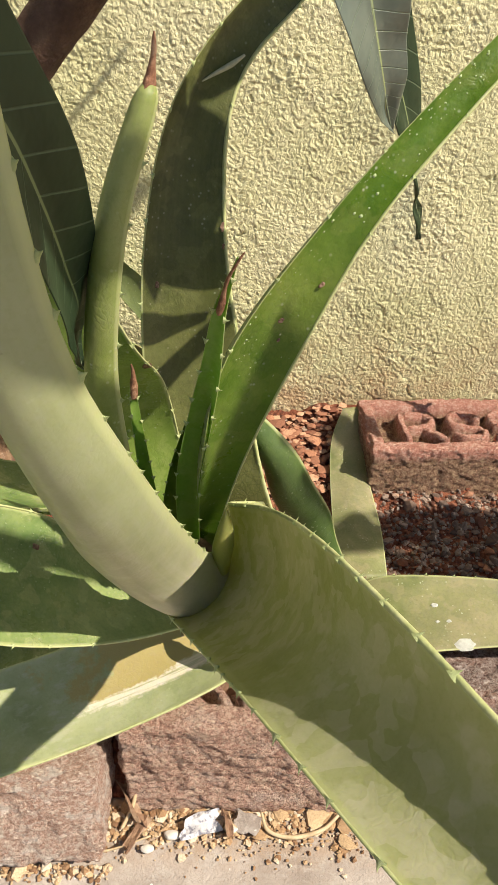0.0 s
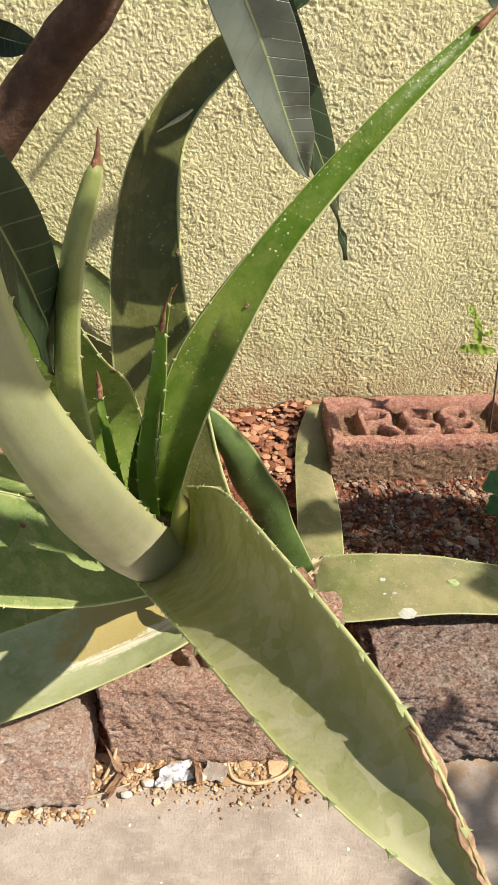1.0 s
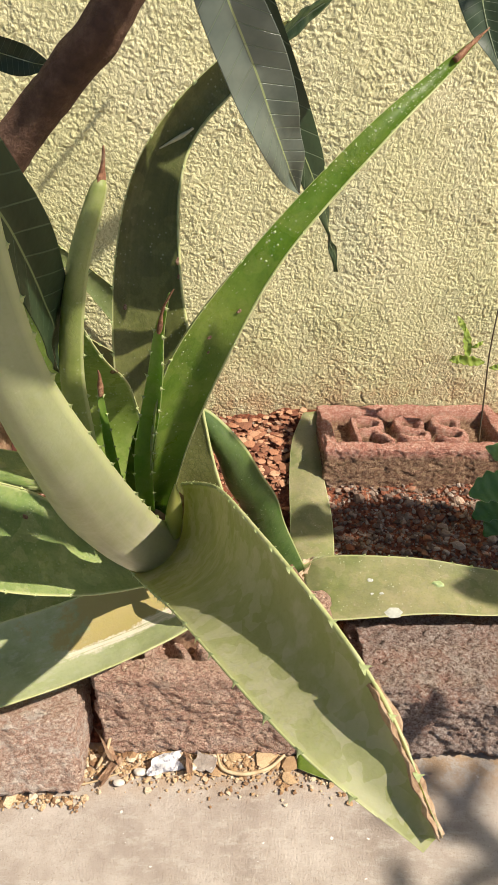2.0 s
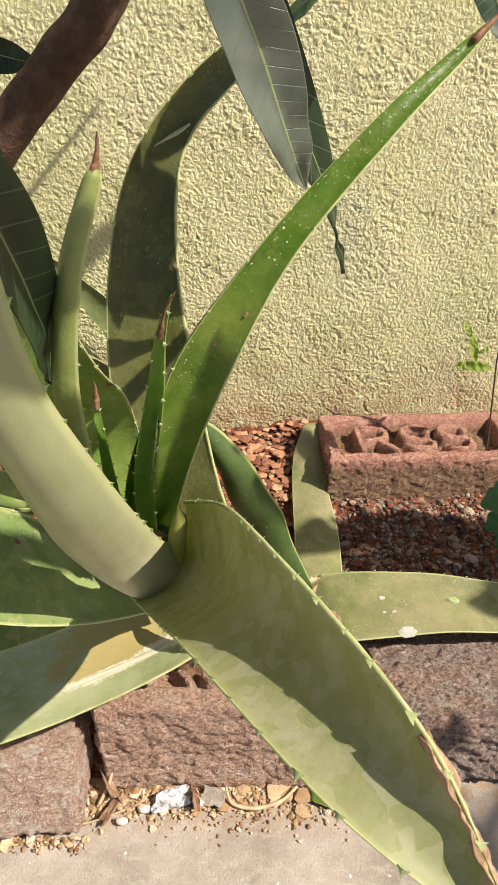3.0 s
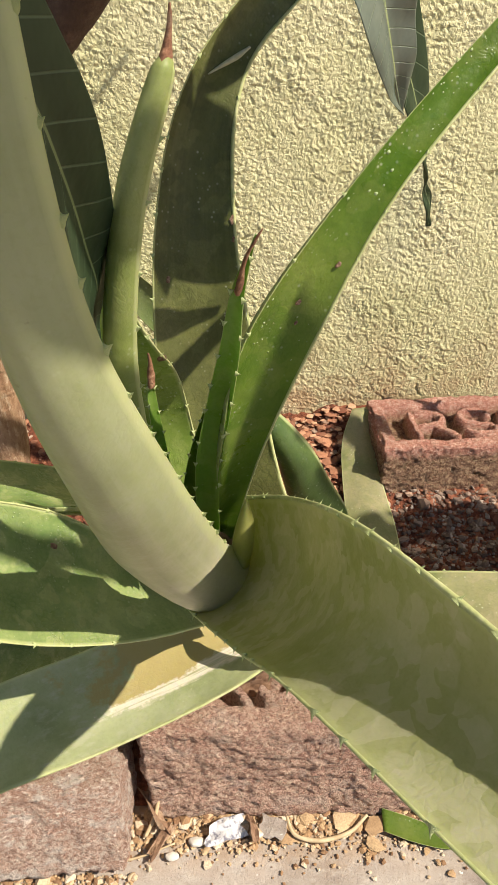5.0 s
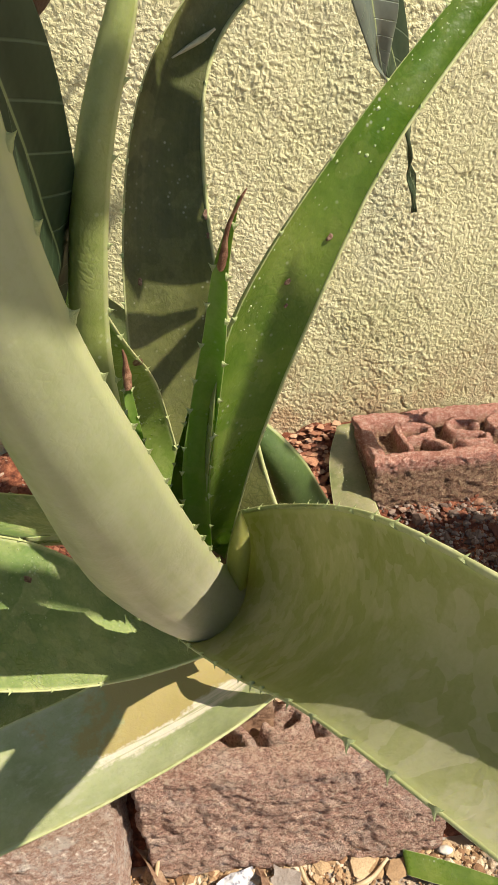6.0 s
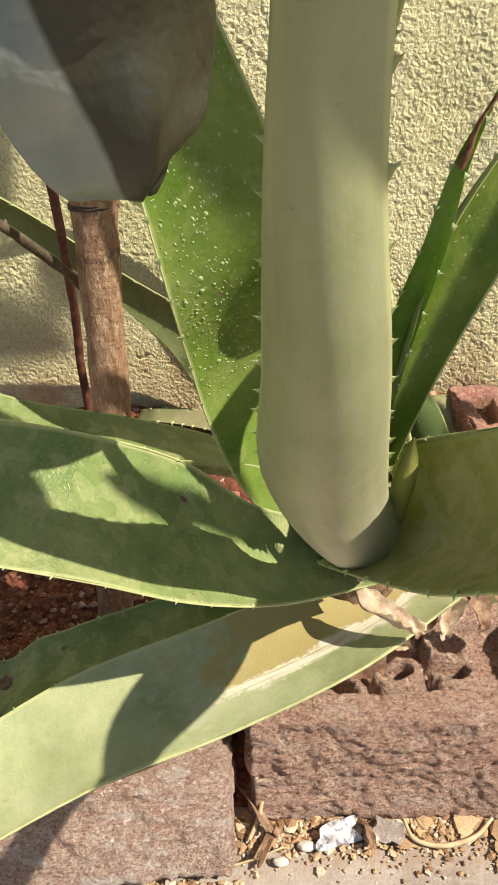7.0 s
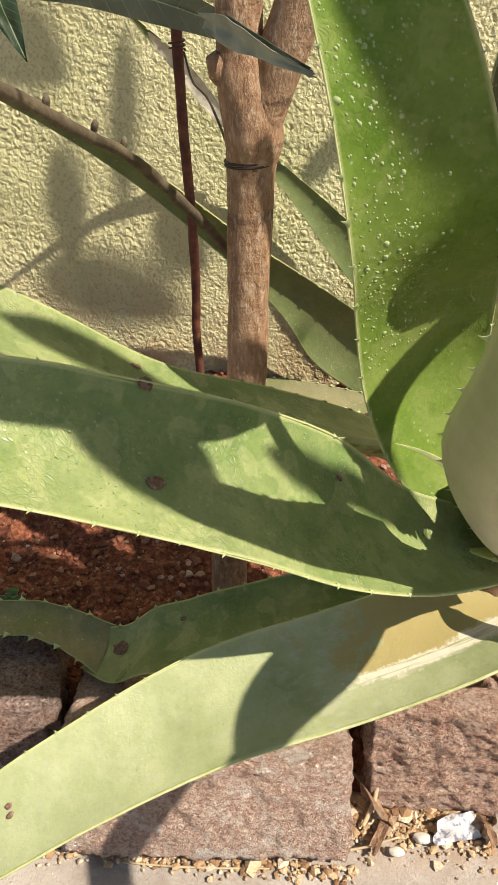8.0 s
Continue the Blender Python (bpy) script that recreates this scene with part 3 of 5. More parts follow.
pebbles("gravel", 520, lambda g: (g.uniform(-0.33, -0.09), 0.290 - abs(g.gauss(0, 0.006))), 0.0015, GRIT, "small rounded tan stones heaped against the brick", lambda x, y: 0.0015, 26, 0.75)

# ---- bricks ----
def brick_mesh(size, step, bevel, rough, seed, frog=None, shear=0.0):
    """A brick as six fine sheets: rounded worn edges, pitted faces, and a frog (hollow with raised marks) in the top."""
    lx, ly, lz = (v / 2 for v in size)
    verts, faces, k = [], [], 0
    for axis, sign in ((0, -1), (0, 1), (1, -1), (1, 1), (2, -1), (2, 1)):
        a, b = [n for n in range(3) if n != axis]
        ext = (lx, ly, lz)
        na, nb = max(4, int(2 * ext[a] / step)), max(4, int(2 * ext[b] / step))
        ga, gb = np.meshgrid(np.linspace(-ext[a], ext[a], na), np.linspace(-ext[b], ext[b], nb))
        v = np.zeros((nb, na, 3))
        v[..., a], v[..., b], v[..., axis] = ga, gb, sign * ext[axis]
        f = grid_faces(na, nb)
        flip = (sign > 0) != (axis == 1)
        faces.append((f if flip else f[:, ::-1]) + k)
        verts.append(v.reshape(-1, 3))
        k += na * nb
    v = np.concatenate(verts)
    inner = np.clip(v, [-lx + bevel, -ly + bevel, -lz + bevel], [lx - bevel, ly - bevel, lz - bevel])
    d = v - inner
    n = unit(d)
    v = inner + n * bevel
    if frog:
        depth, rim, marks = frog
        top = (d[:, 2] > bevel * 0.9)
        inside = np.minimum(lx - rim - np.abs(v[:, 0]), ly - rim - np.abs(v[:, 1]))
        dip = depth * np.clip(inside / 0.007, 0, 1)
        raised = np.zeros(len(v))
        for line in marks:
            p = np.array(line) * (lx - rim, ly - rim)
            for q0, q1 in zip(p[:-1], p[1:]):
                e = q1 - q0
                u = np.clip(((v[:, :2] - q0) @ e) / (e @ e), 0, 1)
                gap = np.linalg.norm(v[:, :2] - q0 - u[:, None] * e, axis=1)
                raised = np.maximum(raised, np.clip((0.0074 - gap) / 0.0042, 0, 1))
        v[:, 2] -= np.where(top, dip - np.minimum(dip, 0.88 * depth * raised), 0)
    x, y, z = v.T
    bump = rough * (hills(x + y * 0.7, z + y, 0.035, seed) * 1.0 + hills(x + y * 1.3, z - y, 0.012, seed + 1) * 0.7 + hills(x - y, z + y * 0.8, 0.0042, seed + 2) * 0.45)
    bump = bump + rough * (0.26 * hills(x - 0.9 * y, z + y * 0.8, 0.0046, seed + 5) + 0.34 * np.tanh(2.6 * hills(x + 0.8 * y, z - y * 0.9, 0.0030, seed + 6)))
    corner = np.clip((np.abs(n).max(1) < 0.93), 0, 1) * np.clip(hills(x, z + y, 0.03, seed + 3), 0, 1) * rough * 3
    v = v + n * (bump - corner)[:, None]
    v[:, 1] += shear * (v[:, 2] + lz)
    return v, np.concatenate(faces), None




def squiggle(cx, half):
    """A plain winding ridge, the moulded mark of a frog."""
    up = [(cx + half * math.cos(a), 0.36 + 0.34 * math.sin(a)) for a in np.linspace(0.3, 4.5, 8)]
    down = [(cx + half * math.cos(a), -0.34 + 0.34 * math.sin(a)) for a in np.linspace(1.4, -2.8, 8)]
    return up + down


def hook(cx, half):
    return [(cx - half, -0.7), (cx - half, 0.6)], [(cx + half * math.cos(a) - half * 0.3, 0.3 + 0.36 * math.sin(a)) for a in np.linspace(1.9, -1.9, 8)], [(cx, 0.0), (cx + half, -0.7)]


MARKS = [*hook(-0.50, 0.20), squiggle(0.0, 0.17), squiggle(0.46, 0.17)]


def brick(size, at, turn, material, label, seed, frog=None, rough=0.0016, bevel=0.006, step=0.0042, shear=0.0):
    ob = part("brick", brick_mesh(size, step, bevel, rough, seed, frog, shear), material)
    ob.matrix_basis = pose(*at, *turn)
    return tagged(ob, label, "brick", "bricks of the bed")


brick((0.245, 0.115, 0.075), (0.272, 0.720, 0.106), (-2, 1, 2.5), BRICK_RED, "red moulded brick with a hollow top lying by the wall", 31, (0.022, 0.015, MARKS), 0.0018, 0.004, 0.0017)
brick((0.226, 0.115, 0.112), (0.028, 0.395, 0.054), (-3, 0, 0), BRICK, "grey-red weathered kerb brick with moulded marks", 41, (0.020, 0.021, MARKS), 0.0022, 0.005, 0.0019)
brick((0.205, 0.110, 0.085), (-0.200, 0.345, 0.036), (-16, 0, 4), BRICK_PALE, "pale worn red-brown kerb brick lying askew", 51, None, 0.0024, 0.007, 0.0022)
brick((0.250, 0.120, 0.085), (0.290, 0.396, 0.040), (-9, 0, 1), BRICK_DARK, "dark crumbling worn kerb brick", 61, None, 0.0036, 0.010, 0.0019)
brick((0.200, 0.110, 0.080), (-0.425, 0.375, 0.048), (-4, 3, 12), BRICK_DARK, "dark broken kerb brick", 71, None, 0.0032, 0.010, 0.0030)


# ---- aloe ----
aloe_plant = base("aloe_plant", (0.0, 0.385, 0.055), "large green aloe with arching toothed leaves and dry tips", "plant")


def aloe_leaf(rows, thick, cup, hint, material, label, parent=None, spine=(0.017, 0.0030), **more):
    data, frames = blade(rows, thick, cup, hint, **more)
    ob = part("leaf", data, material, parent or aloe_plant, label)
    if spine:
        spines(ob, frames, spine[0], spine[1], sides=spine[2] if len(spine) > 2 else (-1, 1))
    return ob, frames


A = [
    (0.006, 0.372, 0.262, 0.012, -0.004, 0.020),
    (-0.016, 0.331, 0.289, 0.0165, -0.0072, 0.0224),
    (-0.037, 0.296, 0.352, 0.0281, -0.0095, 0.0091),
    (-0.041, 0.249, 0.425, 0.0225, -0.0053, 0.0036),
    (-0.045, 0.211, 0.506, 0.0147, -0.0056, 0.0016),
    (-0.039, 0.193, 0.593, 0.0089, -0.0083, -0.0013),
    (-0.030, 0.185, 0.680, 0.005, -0.005, 0.0),
    (-0.020, 0.183, 0.740, 0.0005, 0, 0),
]
B = [
    (-0.043, 0.322, 0.312, 0.0080, -0.0025, -0.0012),
    (-0.044, 0.302, 0.352, 0.0084, -0.0030, -0.0018),
    (-0.041, 0.290, 0.406, 0.0078, -0.0030, -0.0018),
    (-0.038, 0.278, 0.464, 0.0066, -0.0030, -0.0015),
    (-0.026, 0.270, 0.522, 0.0054, -0.0026, -0.0012),
    (-0.0115, 0.2705, 0.561, 0.0042, -0.0014, -0.0010),
    (-0.009, 0.271, 0.566, 0.0018, -0.0008, 0.0),
]
C = [
    (-0.013, 0.319, 0.325, 0.0060, 0.0010, -0.0010),
    (-0.010, 0.310, 0.376, 0.0062, -0.0005, -0.0020),
    (-0.002, 0.306, 0.416, 0.0055, -0.0015, -0.0025),
    (0.005, 0.296, 0.450, 0.0042, -0.0012, -0.0020),
    (0.010, 0.290, 0.480, 0.0026, -0.0008, -0.0010),
    (0.018, 0.282, 0.506, 0.0004, -0.0001, 0.0002),
]
D = [
    (-0.006, 0.333, 0.312, 0.0045, 0.0052, -0.0078),
    (0.008, 0.316, 0.383, 0.0105, 0.0100, -0.0065),
    (0.029, 0.311, 0.449, 0.0158, 0.0064, -0.0046),
    (0.071, 0.324, 0.513, 0.0084, 0.0005, -0.0043),
    (0.128, 0.351, 0.570, 0.0050, -0.0015, -0.0038),
    (0.168, 0.375, 0.601, 0.0030, -0.0010, -0.0024),
    (0.192, 0.389, 0.6195, 0.0004, -0.0004, -0.0004),
]
E = [
    (0.000, 0.390, 0.255, 0.0300, 0.0200, 0.0250),
    (-0.013, 0.346, 0.289, 0.0206, 0.0180, 0.0270),
    (0.0174, 0.275, 0.339, 0.0167, 0.0297, 0.0215),
    (0.042, 0.180, 0.408, 0.0154, 0.0164, 0.0191),
    (0.0916, 0.082, 0.4315, 0.0131, 0.0072, 0.0119),
    (0.1265, 0.047, 0.404, 0.0029, 0.0007, 0.0040),
]
F = [
    (-0.034, 0.328, 0.337, 0.0046, 0.0022, 0.0006),
    (-0.035, 0.325, 0.375, 0.0032, 0.0013, 0.0005),
    (-0.036, 0.322, 0.414, 0.0020, 0.0010, 0.0002),
    (-0.035, 0.321, 0.434, 0.0004, 0.0003, 0.0),
]
H = [
    (-0.022, 0.388, 0.245, 0.0280, 0.0120, 0.0040),
    (-0.049, 0.391, 0.285, 0.0290, 0.0150, 0.0040),
    (-0.061, 0.395, 0.329, 0.0340, 0.0175, 0.0057),
    (-0.067, 0.378, 0.380, 0.0355, 0.0145, 0.0080),
    (-0.073, 0.348, 0.423, 0.0335, 0.0072, 0.0065),
    (-0.087, 0.338, 0.481, 0.0294, 0.0017, 0.0042),
    (-0.107, 0.342, 0.541, 0.0241, -0.0011, 0.0017),
    (-0.130, 0.350, 0.620, 0.0150, -0.0010, 0.0012),
    (-0.150, 0.360, 0.690, 0.0005, 0.0, 0.0),
]
J = [
    (0.006, 0.412, 0.240, 0.0380, 0.0050, -0.0014),
    (-0.008, 0.418, 0.298, 0.0365, 0.0060, -0.0014),
    (-0.016, 0.430, 0.372, 0.0325, 0.0070, -0.0029),
    (-0.018, 0.444, 0.460, 0.0236, 0.0090, -0.0039),
    (-0.002, 0.462, 0.538, 0.0150, 0.0075, -0.0031),
    (0.047, 0.495, 0.589, 0.0071, 0.0039, -0.0087),
    (0.109, 0.528, 0.626, 0.0003, 0.0001, -0.0006),
]
K = [
    (-0.010, 0.378, 0.229, 0.0133, -0.0216, -0.0084),
    (-0.062, 0.342, 0.260, 0.0096, -0.0278, -0.0140),
    (-0.104, 0.317, 0.298, 0.0050, -0.0347, -0.0199),
    (-0.146, 0.289, 0.336, 0.0034, -0.0325, -0.0188),
    (-0.193, 0.261, 0.370, 0.0034, -0.0286, -0.0164),
    (-0.241, 0.232, 0.400, 0.0036, -0.0245, -0.0137),
    (-0.300, 0.195, 0.420, 0.0020, -0.0150, -0.0080),
    (-0.360, 0.160, 0.425, 0.0, -0.0005, 0.0),
]
K2 = [
    (-0.020, 0.420, 0.240, 0.0147, -0.0246, 0.0041),
    (-0.073, 0.417, 0.280, 0.0147, -0.0246, 0.0041),
    (-0.134, 0.387, 0.314, 0.0140, -0.0267, 0.0009),
    (-0.196, 0.354, 0.345, 0.0132, -0.0280, -0.0019),
    (-0.250, 0.326, 0.390, 0.0115, -0.0267, -0.0059),
    (-0.307, 0.295, 0.431, 0.0090, -0.0211, -0.0093),
    (-0.380, 0.255, 0.470, 0.0005, -0.0005, 0.0),
]
L = [
    (0.043, 0.396, 0.200, 0.0155, -0.0343, 0.0022),
    (-0.022, 0.358, 0.187, 0.0156, -0.0334, -0.0047),
    (-0.101, 0.330, 0.169, 0.0137, -0.0319, -0.0107),
    (-0.180, 0.300, 0.159, 0.0121, -0.0282, -0.0141),
    (-0.250, 0.261, 0.144, 0.0108, -0.0221, -0.0147),
    (-0.317, 0.219, 0.123, 0.0087, -0.0148, -0.0140),
    (-0.390, 0.175, 0.090, 0.0005, -0.0005, 0.0),
]
L2 = [
    (-0.060, 0.395, 0.160, 0.0, -0.030, -0.006),
    (-0.120, 0.388, 0.156, 0.0, -0.030, -0.007),
    (-0.187, 0.383, 0.138, -0.0003, -0.0285, -0.0073),
    (-0.217, 0.382, 0.127, -0.0007, -0.0271, -0.0076),
    (-0.246, 0.384, 0.115, -0.0014, -0.0257, -0.0078),
    (-0.272, 0.386, 0.096, -0.0025, -0.0224, -0.0072),
    (-0.300, 0.399, 0.085, -0.0040, -0.0165, -0.0052),
]
L3 = [
    (-0.284, 0.394, 0.089, -0.003, -0.0195, -0.006),
    (-0.330, 0.408, 0.100, 0.0, -0.017, -0.003),
    (-0.380, 0.405, 0.108, 0.0, -0.014, -0.003),
    (-0.450, 0.395, 0.105, 0.0, -0.001, 0.0),
]
N = [
    (0.118, 0.462, 0.098, 0.0, -0.036, -0.004),
    (0.150, 0.461, 0.108, 0.0, -0.041, -0.006),
    (0.230, 0.460, 0.112, 0.0, -0.036, -0.006),
    (0.320, 0.456, 0.108, 0.0, -0.028, -0.005),
    (0.420, 0.450, 0.100, 0.0, -0.016, -0.003),
    (0.500, 0.445, 0.098, 0.0, -0.0005, 0.0),
]
P = [
    (-0.004, 0.430, 0.340, 0.004, -0.0018, 0.0033),
    (0.016, 0.449, 0.329, 0.0070, -0.0018, 0.0043),
    (0.040, 0.452, 0.292, 0.0125, -0.0009, 0.0056),
    (0.054, 0.460, 0.250, 0.0166, 0.0006, 0.0060),
    (0.069, 0.472, 0.211, 0.0175, 0.0012, 0.0061),
    (0.079, 0.481, 0.168, 0.0178, 0.0014, 0.0058),
    (0.100, 0.487, 0.105, 0.0193, 0.0014, 0.0054),
]
Q = [
    (0.132, 0.530, 0.078, 0.026, 0.004, 0.0),
    (0.134, 0.600, 0.085, 0.026, 0.004, 0.0),
    (0.131, 0.665, 0.101, 0.022, 0.003, 0.0),
    (0.132, 0.720, 0.119, 0.018, 0.002, 0.0),
    (0.140, 0.762, 0.138, 0.010, 0.002, 0.0),
]
aloe_leaf(A, 0.020, 0.35, (0, 1, 0.2), ALOE_PALE, "thick pale grey-green arching leaf", spine=(0.021, 0.0027))
leaf_b = aloe_leaf(B, 0.013, 0.10, (-0.5, 0.3, 0), ALOE_OLIVE, "slender upright green leaf with a dry tip", spine=(0.024, 0.0018))
leaf_c = aloe_leaf(C, 0.008, 0.35, (-0.3, -0.5, 0), ALOE_LIME, "slim young leaf with a withered brown tip", spine=(0.017, 0.0017))
leaf_d = aloe_leaf(D, 0.012, 0.30, (-0.3, -1, 0.3), ALOE_YOUNG, "long bright green tapering leaf", spine=(0.030, 0.0013))
leaf_e = aloe_leaf(E, 0.012, 0.48, (0, -0.2, 1), ALOE_BLOOM, "broad drooping leaf with a torn dry tip", across=17, wave=0.0012, spine=(0.018, 0.0022))
leaf_f = aloe_leaf(F, 0.005, 0.2, (0, -1, 0), ALOE_LIME, "tiny young leaf with a brown tip", spine=(0.014, 0.0014))
leaf_h = aloe_leaf(H, 0.012, 0.20, (0, -1, 0), ALOE_FRESH, "broad upright leaf beaded with water drops", across=15, spine=(0.023, 0.0020))
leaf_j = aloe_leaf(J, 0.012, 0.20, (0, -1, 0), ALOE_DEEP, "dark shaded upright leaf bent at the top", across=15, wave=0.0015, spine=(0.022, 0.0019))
leaf_k = aloe_leaf(K, 0.014, 0.22, (0, -0.3, 1), ALOE_MID, "broad spreading leaf with brown scars", across=15, wave=0.0015, spine=(0.023, 0.0017))
leaf_k2 = aloe_leaf(K2, 0.012, 0.22, (0, -0.3, 1), ALOE_MID, "toothed spreading leaf in dappled shade", across=15, spine=(0.023, 0.0017, (-1,)))
leaf_l = aloe_leaf(L, 0.012, 0.22, (0, -0.3, 1), ALOE_PEELED, "broad sunlit lower leaf with a peeled base", across=15, wave=0.0010, spine=(0.022, 0.0017, (-1,)))
leaf_l2 = aloe_leaf(L2, 0.009, 0.22, (0, -0.3, 1), ALOE_MID, "low shaded leaf broken near its end", wave=0.001, spine=(0.020, 0.0022, (-1,)))
aloe_leaf(L3, 0.005, 0.15, (0, -0.3, 1), ALOE_DRY, "folded dry leaf end", wave=0.003)
leaf_n = aloe_leaf(N, 0.012, 0.06, (0, -0.2, 1), ALOE_DRY, "dusty fallen leaf lying across the kerb", wave=0.002, spine=(0.024, 0.0016, (-1,)))
aloe_leaf(P, 0.014, 0.15, (-0.3, 0.6, -1), ALOE_GLOSSY, "dark drooping leaf", spine=None)
aloe_leaf(Q, 0.009, -0.14, (0, -0.2, 1), ALOE_DRY, "dusty flat leaf lying against the brick", wave=0.0015, across=13, spine=None)


MARGIN = mottled("horny_leaf_margin", ((0.3, (0.34, 0.38, 0.15)), (0.5, (0.44, 0.47, 0.21)), (0.7, (0.54, 0.55, 0.30))), 120, 0.5, 300, 0.0004)


def rim(leaf, side, radius, start=0.06, end=0.97):
    """The pale thickened margin along one side of a leaf."""
    ob, (c, w, t, n) = leaf
    keep = np.arange(int(start * len(c)), int(end * len(c)), 2)
    fade = np.interp(np.linspace(0, 1, len(keep)), (0, 0.15, 0.8, 1), (0.6, 1, 0.8, 0.3))
    edge = c[keep] + side * w[keep] - n[keep] * 0.5 * radius
    part("margin", tube(np.c_[edge, radius * fade], 8, 0.10, 19, 0.008), MARGIN, ob, "pale horny margin")


for leaf, side, radius in ((leaf_e, 1, 0.0014), (leaf_e, -1, 0.0007), (leaf_j, 1, 0.0013), (leaf_k, -1, 0.0007), (leaf_k, 1, 0.0006), (leaf_d, 1, 0.0008), (leaf_h, 1, 0.0007), (leaf_h, -1, 0.0006), (leaf_l, -1, 0.0006), (leaf_l, 1, 0.0011)):
    rim(leaf, side, radius)


BROWN_TIP = mottled("brown_leaf_tip", ((0.3, (0.11, 0.045, 0.025)), (0.5, (0.25, 0.115, 0.06)), (0.72, (0.46, 0.29, 0.18))), 160, 0.8, 320, 0.0015)


def dry_tip(leaf, rows, label="withered brown tip"):
    part("dry_tip", tube(rows, 10, 0.35, 9, 0.006), BROWN_TIP, leaf[0], label)


dry_tip(leaf_b, [(-0.0106, 0.2700, 0.563, 0.0025), (-0.0098, 0.270, 0.566, 0.0025), (-0.0084, 0.271, 0.571, 0.0016), (-0.0070, 0.271, 0.577, 0.0009), (-0.0064, 0.271, 0.583, 0.0003)])
dry_tip(leaf_d, [(0.1760, 0.3792, 0.6072, 0.0020), (0.1810, 0.3822, 0.6110, 0.0019), (0.1880, 0.3862, 0.6165, 0.0011), (0.1960, 0.391, 0.6225, 0.0003)])
dry_tip(leaf_c, [(0.0100, 0.290, 0.480, 0.0016), (0.0112, 0.288, 0.485, 0.0015), (0.014, 0.285, 0.496, 0.0007), (0.0185, 0.282, 0.505, 0.0006), (0.021, 0.281, 0.509, 0.0002)])
dry_tip(leaf_f, [(-0.0355, 0.3213, 0.420, 0.0019), (-0.0350, 0.3210, 0.428, 0.0018), (-0.0345, 0.3207, 0.434, 0.0010), (-0.0350, 0.3205, 0.439, 0.0003)])
_, (ec, ew, et, en) = leaf_e
TORN = mottled("torn_dry_edge", ((0.3, (0.20, 0.11, 0.06)), (0.5, (0.42, 0.29, 0.18)), (0.7, (0.62, 0.50, 0.36))), 130, 0.85, 260, 0.002)
edge_rows = [(*(ec[k] + ew[k] * 1.02), *(0.0012 + 0.0022 * abs(math.sin(k * 0.8 + 0.4))) * unit(0.5 * ew[k] / np.linalg.norm(ew[k]) - 0.9 * en[k])) for k in range(35, 44, 1)]
data, frames = blade(edge_rows, 0.0012, 0.4, (0, -1, 0), along=40, across=9, wave=0.0016, seed=77, crumple=1.6)
part("dry_edge", data, TORN, leaf_e[0], "torn brown edge")


SCAR = mottled("brown_leaf_scar", ((0.3, (0.07, 0.035, 0.02)), (0.5, (0.17, 0.095, 0.06)), (0.7, (0.34, 0.23, 0.16))), 420, 0.8, 600, 0.0008)


def scar(leaf, place, radius, lift=0.0006, material=SCAR, name="scar", cup=0.22):
    """A small uneven crust on the upper face of a leaf, at the spot of its face nearest to a place."""
    ob, (c, w, t, n) = leaf
    half = np.linalg.norm(w, axis=1)
    us = np.linspace(-0.97, 0.97, 41)
    face = c[:, None] + us[None, :, None] * w[:, None] + n[:, None] * ((cup * half)[:, None] * (us * us - 1)[None])[..., None]
    i, k = np.unravel_index(np.linalg.norm(face - np.array(place), axis=-1).argmin(), face.shape[:2])
    x, y = unit(t[i]), unit(w[i])
    z = unit(n[i] - 2 * cup * us[k] * y)
    rng = random.Random(int(1000 * abs(place[0]) + 77 * radius * 1000))
    rings = [(1.0, 0.1), (0.75, 0.9), (0.35, 0.7), (0.02, 0.6)]
    verts, faces = [], []
    wob = [rng.uniform(0.75, 1.2) for _ in range(12)]
    for q, h in rings:
        for a in range(12):
            g = a * math.pi / 6
            verts.append(face[i, k] + radius * q * wob[a] * (math.cos(g) * 1.25 * x + math.sin(g) * 0.9 * y) + z * lift * h)
    for a in range(len(rings) - 1):
        for b in range(12):
            faces.append((a * 12 + b, a * 12 + (b + 1) % 12, (a + 1) * 12 + (b + 1) % 12, (a + 1) * 12 + b))
    faces.append(tuple(range(36, 48)))
    part(name, (verts, faces, None), material, ob)


for leaf, place, size in ((leaf_k, (-0.165, 0.257, 0.374), 0.0036), (leaf_k, (-0.196, 0.290, 0.385), 0.0036), (leaf_k, (-0.203, 0.305, 0.385), 0.0030), (leaf_k, (-0.100, 0.335, 0.305), 0.0022),
                          (leaf_h, (-0.071, 0.333, 0.400), 0.0034), (leaf_h, (-0.080, 0.335, 0.460), 0.0028), (leaf_h, (-0.029, 0.351, 0.395), 0.0034),
                          (leaf_d, (0.034, 0.320, 0.461), 0.0014), (leaf_d, (0.036, 0.318, 0.458), 0.0009), (leaf_d, (0.055, 0.318, 0.481), 0.0013),
                          (leaf_j, (0.010, 0.425, 0.470), 0.0024), (leaf_j, (0.010, 0.423, 0.462), 0.0020), (leaf_j, (-0.020, 0.410, 0.430), 0.0018),
                          (leaf_l, (-0.290, 0.250, 0.128), 0.0020), (leaf_l, (-0.292, 0.240, 0.128), 0.0020), (leaf_k2, (-0.205, 0.365, 0.365), 0.0030), (leaf_l2, (-0.278, 0.392, 0.100), 0.0085), (leaf_l2, (-0.225, 0.392, 0.135), 0.0020)):
    scar(leaf, place, size)

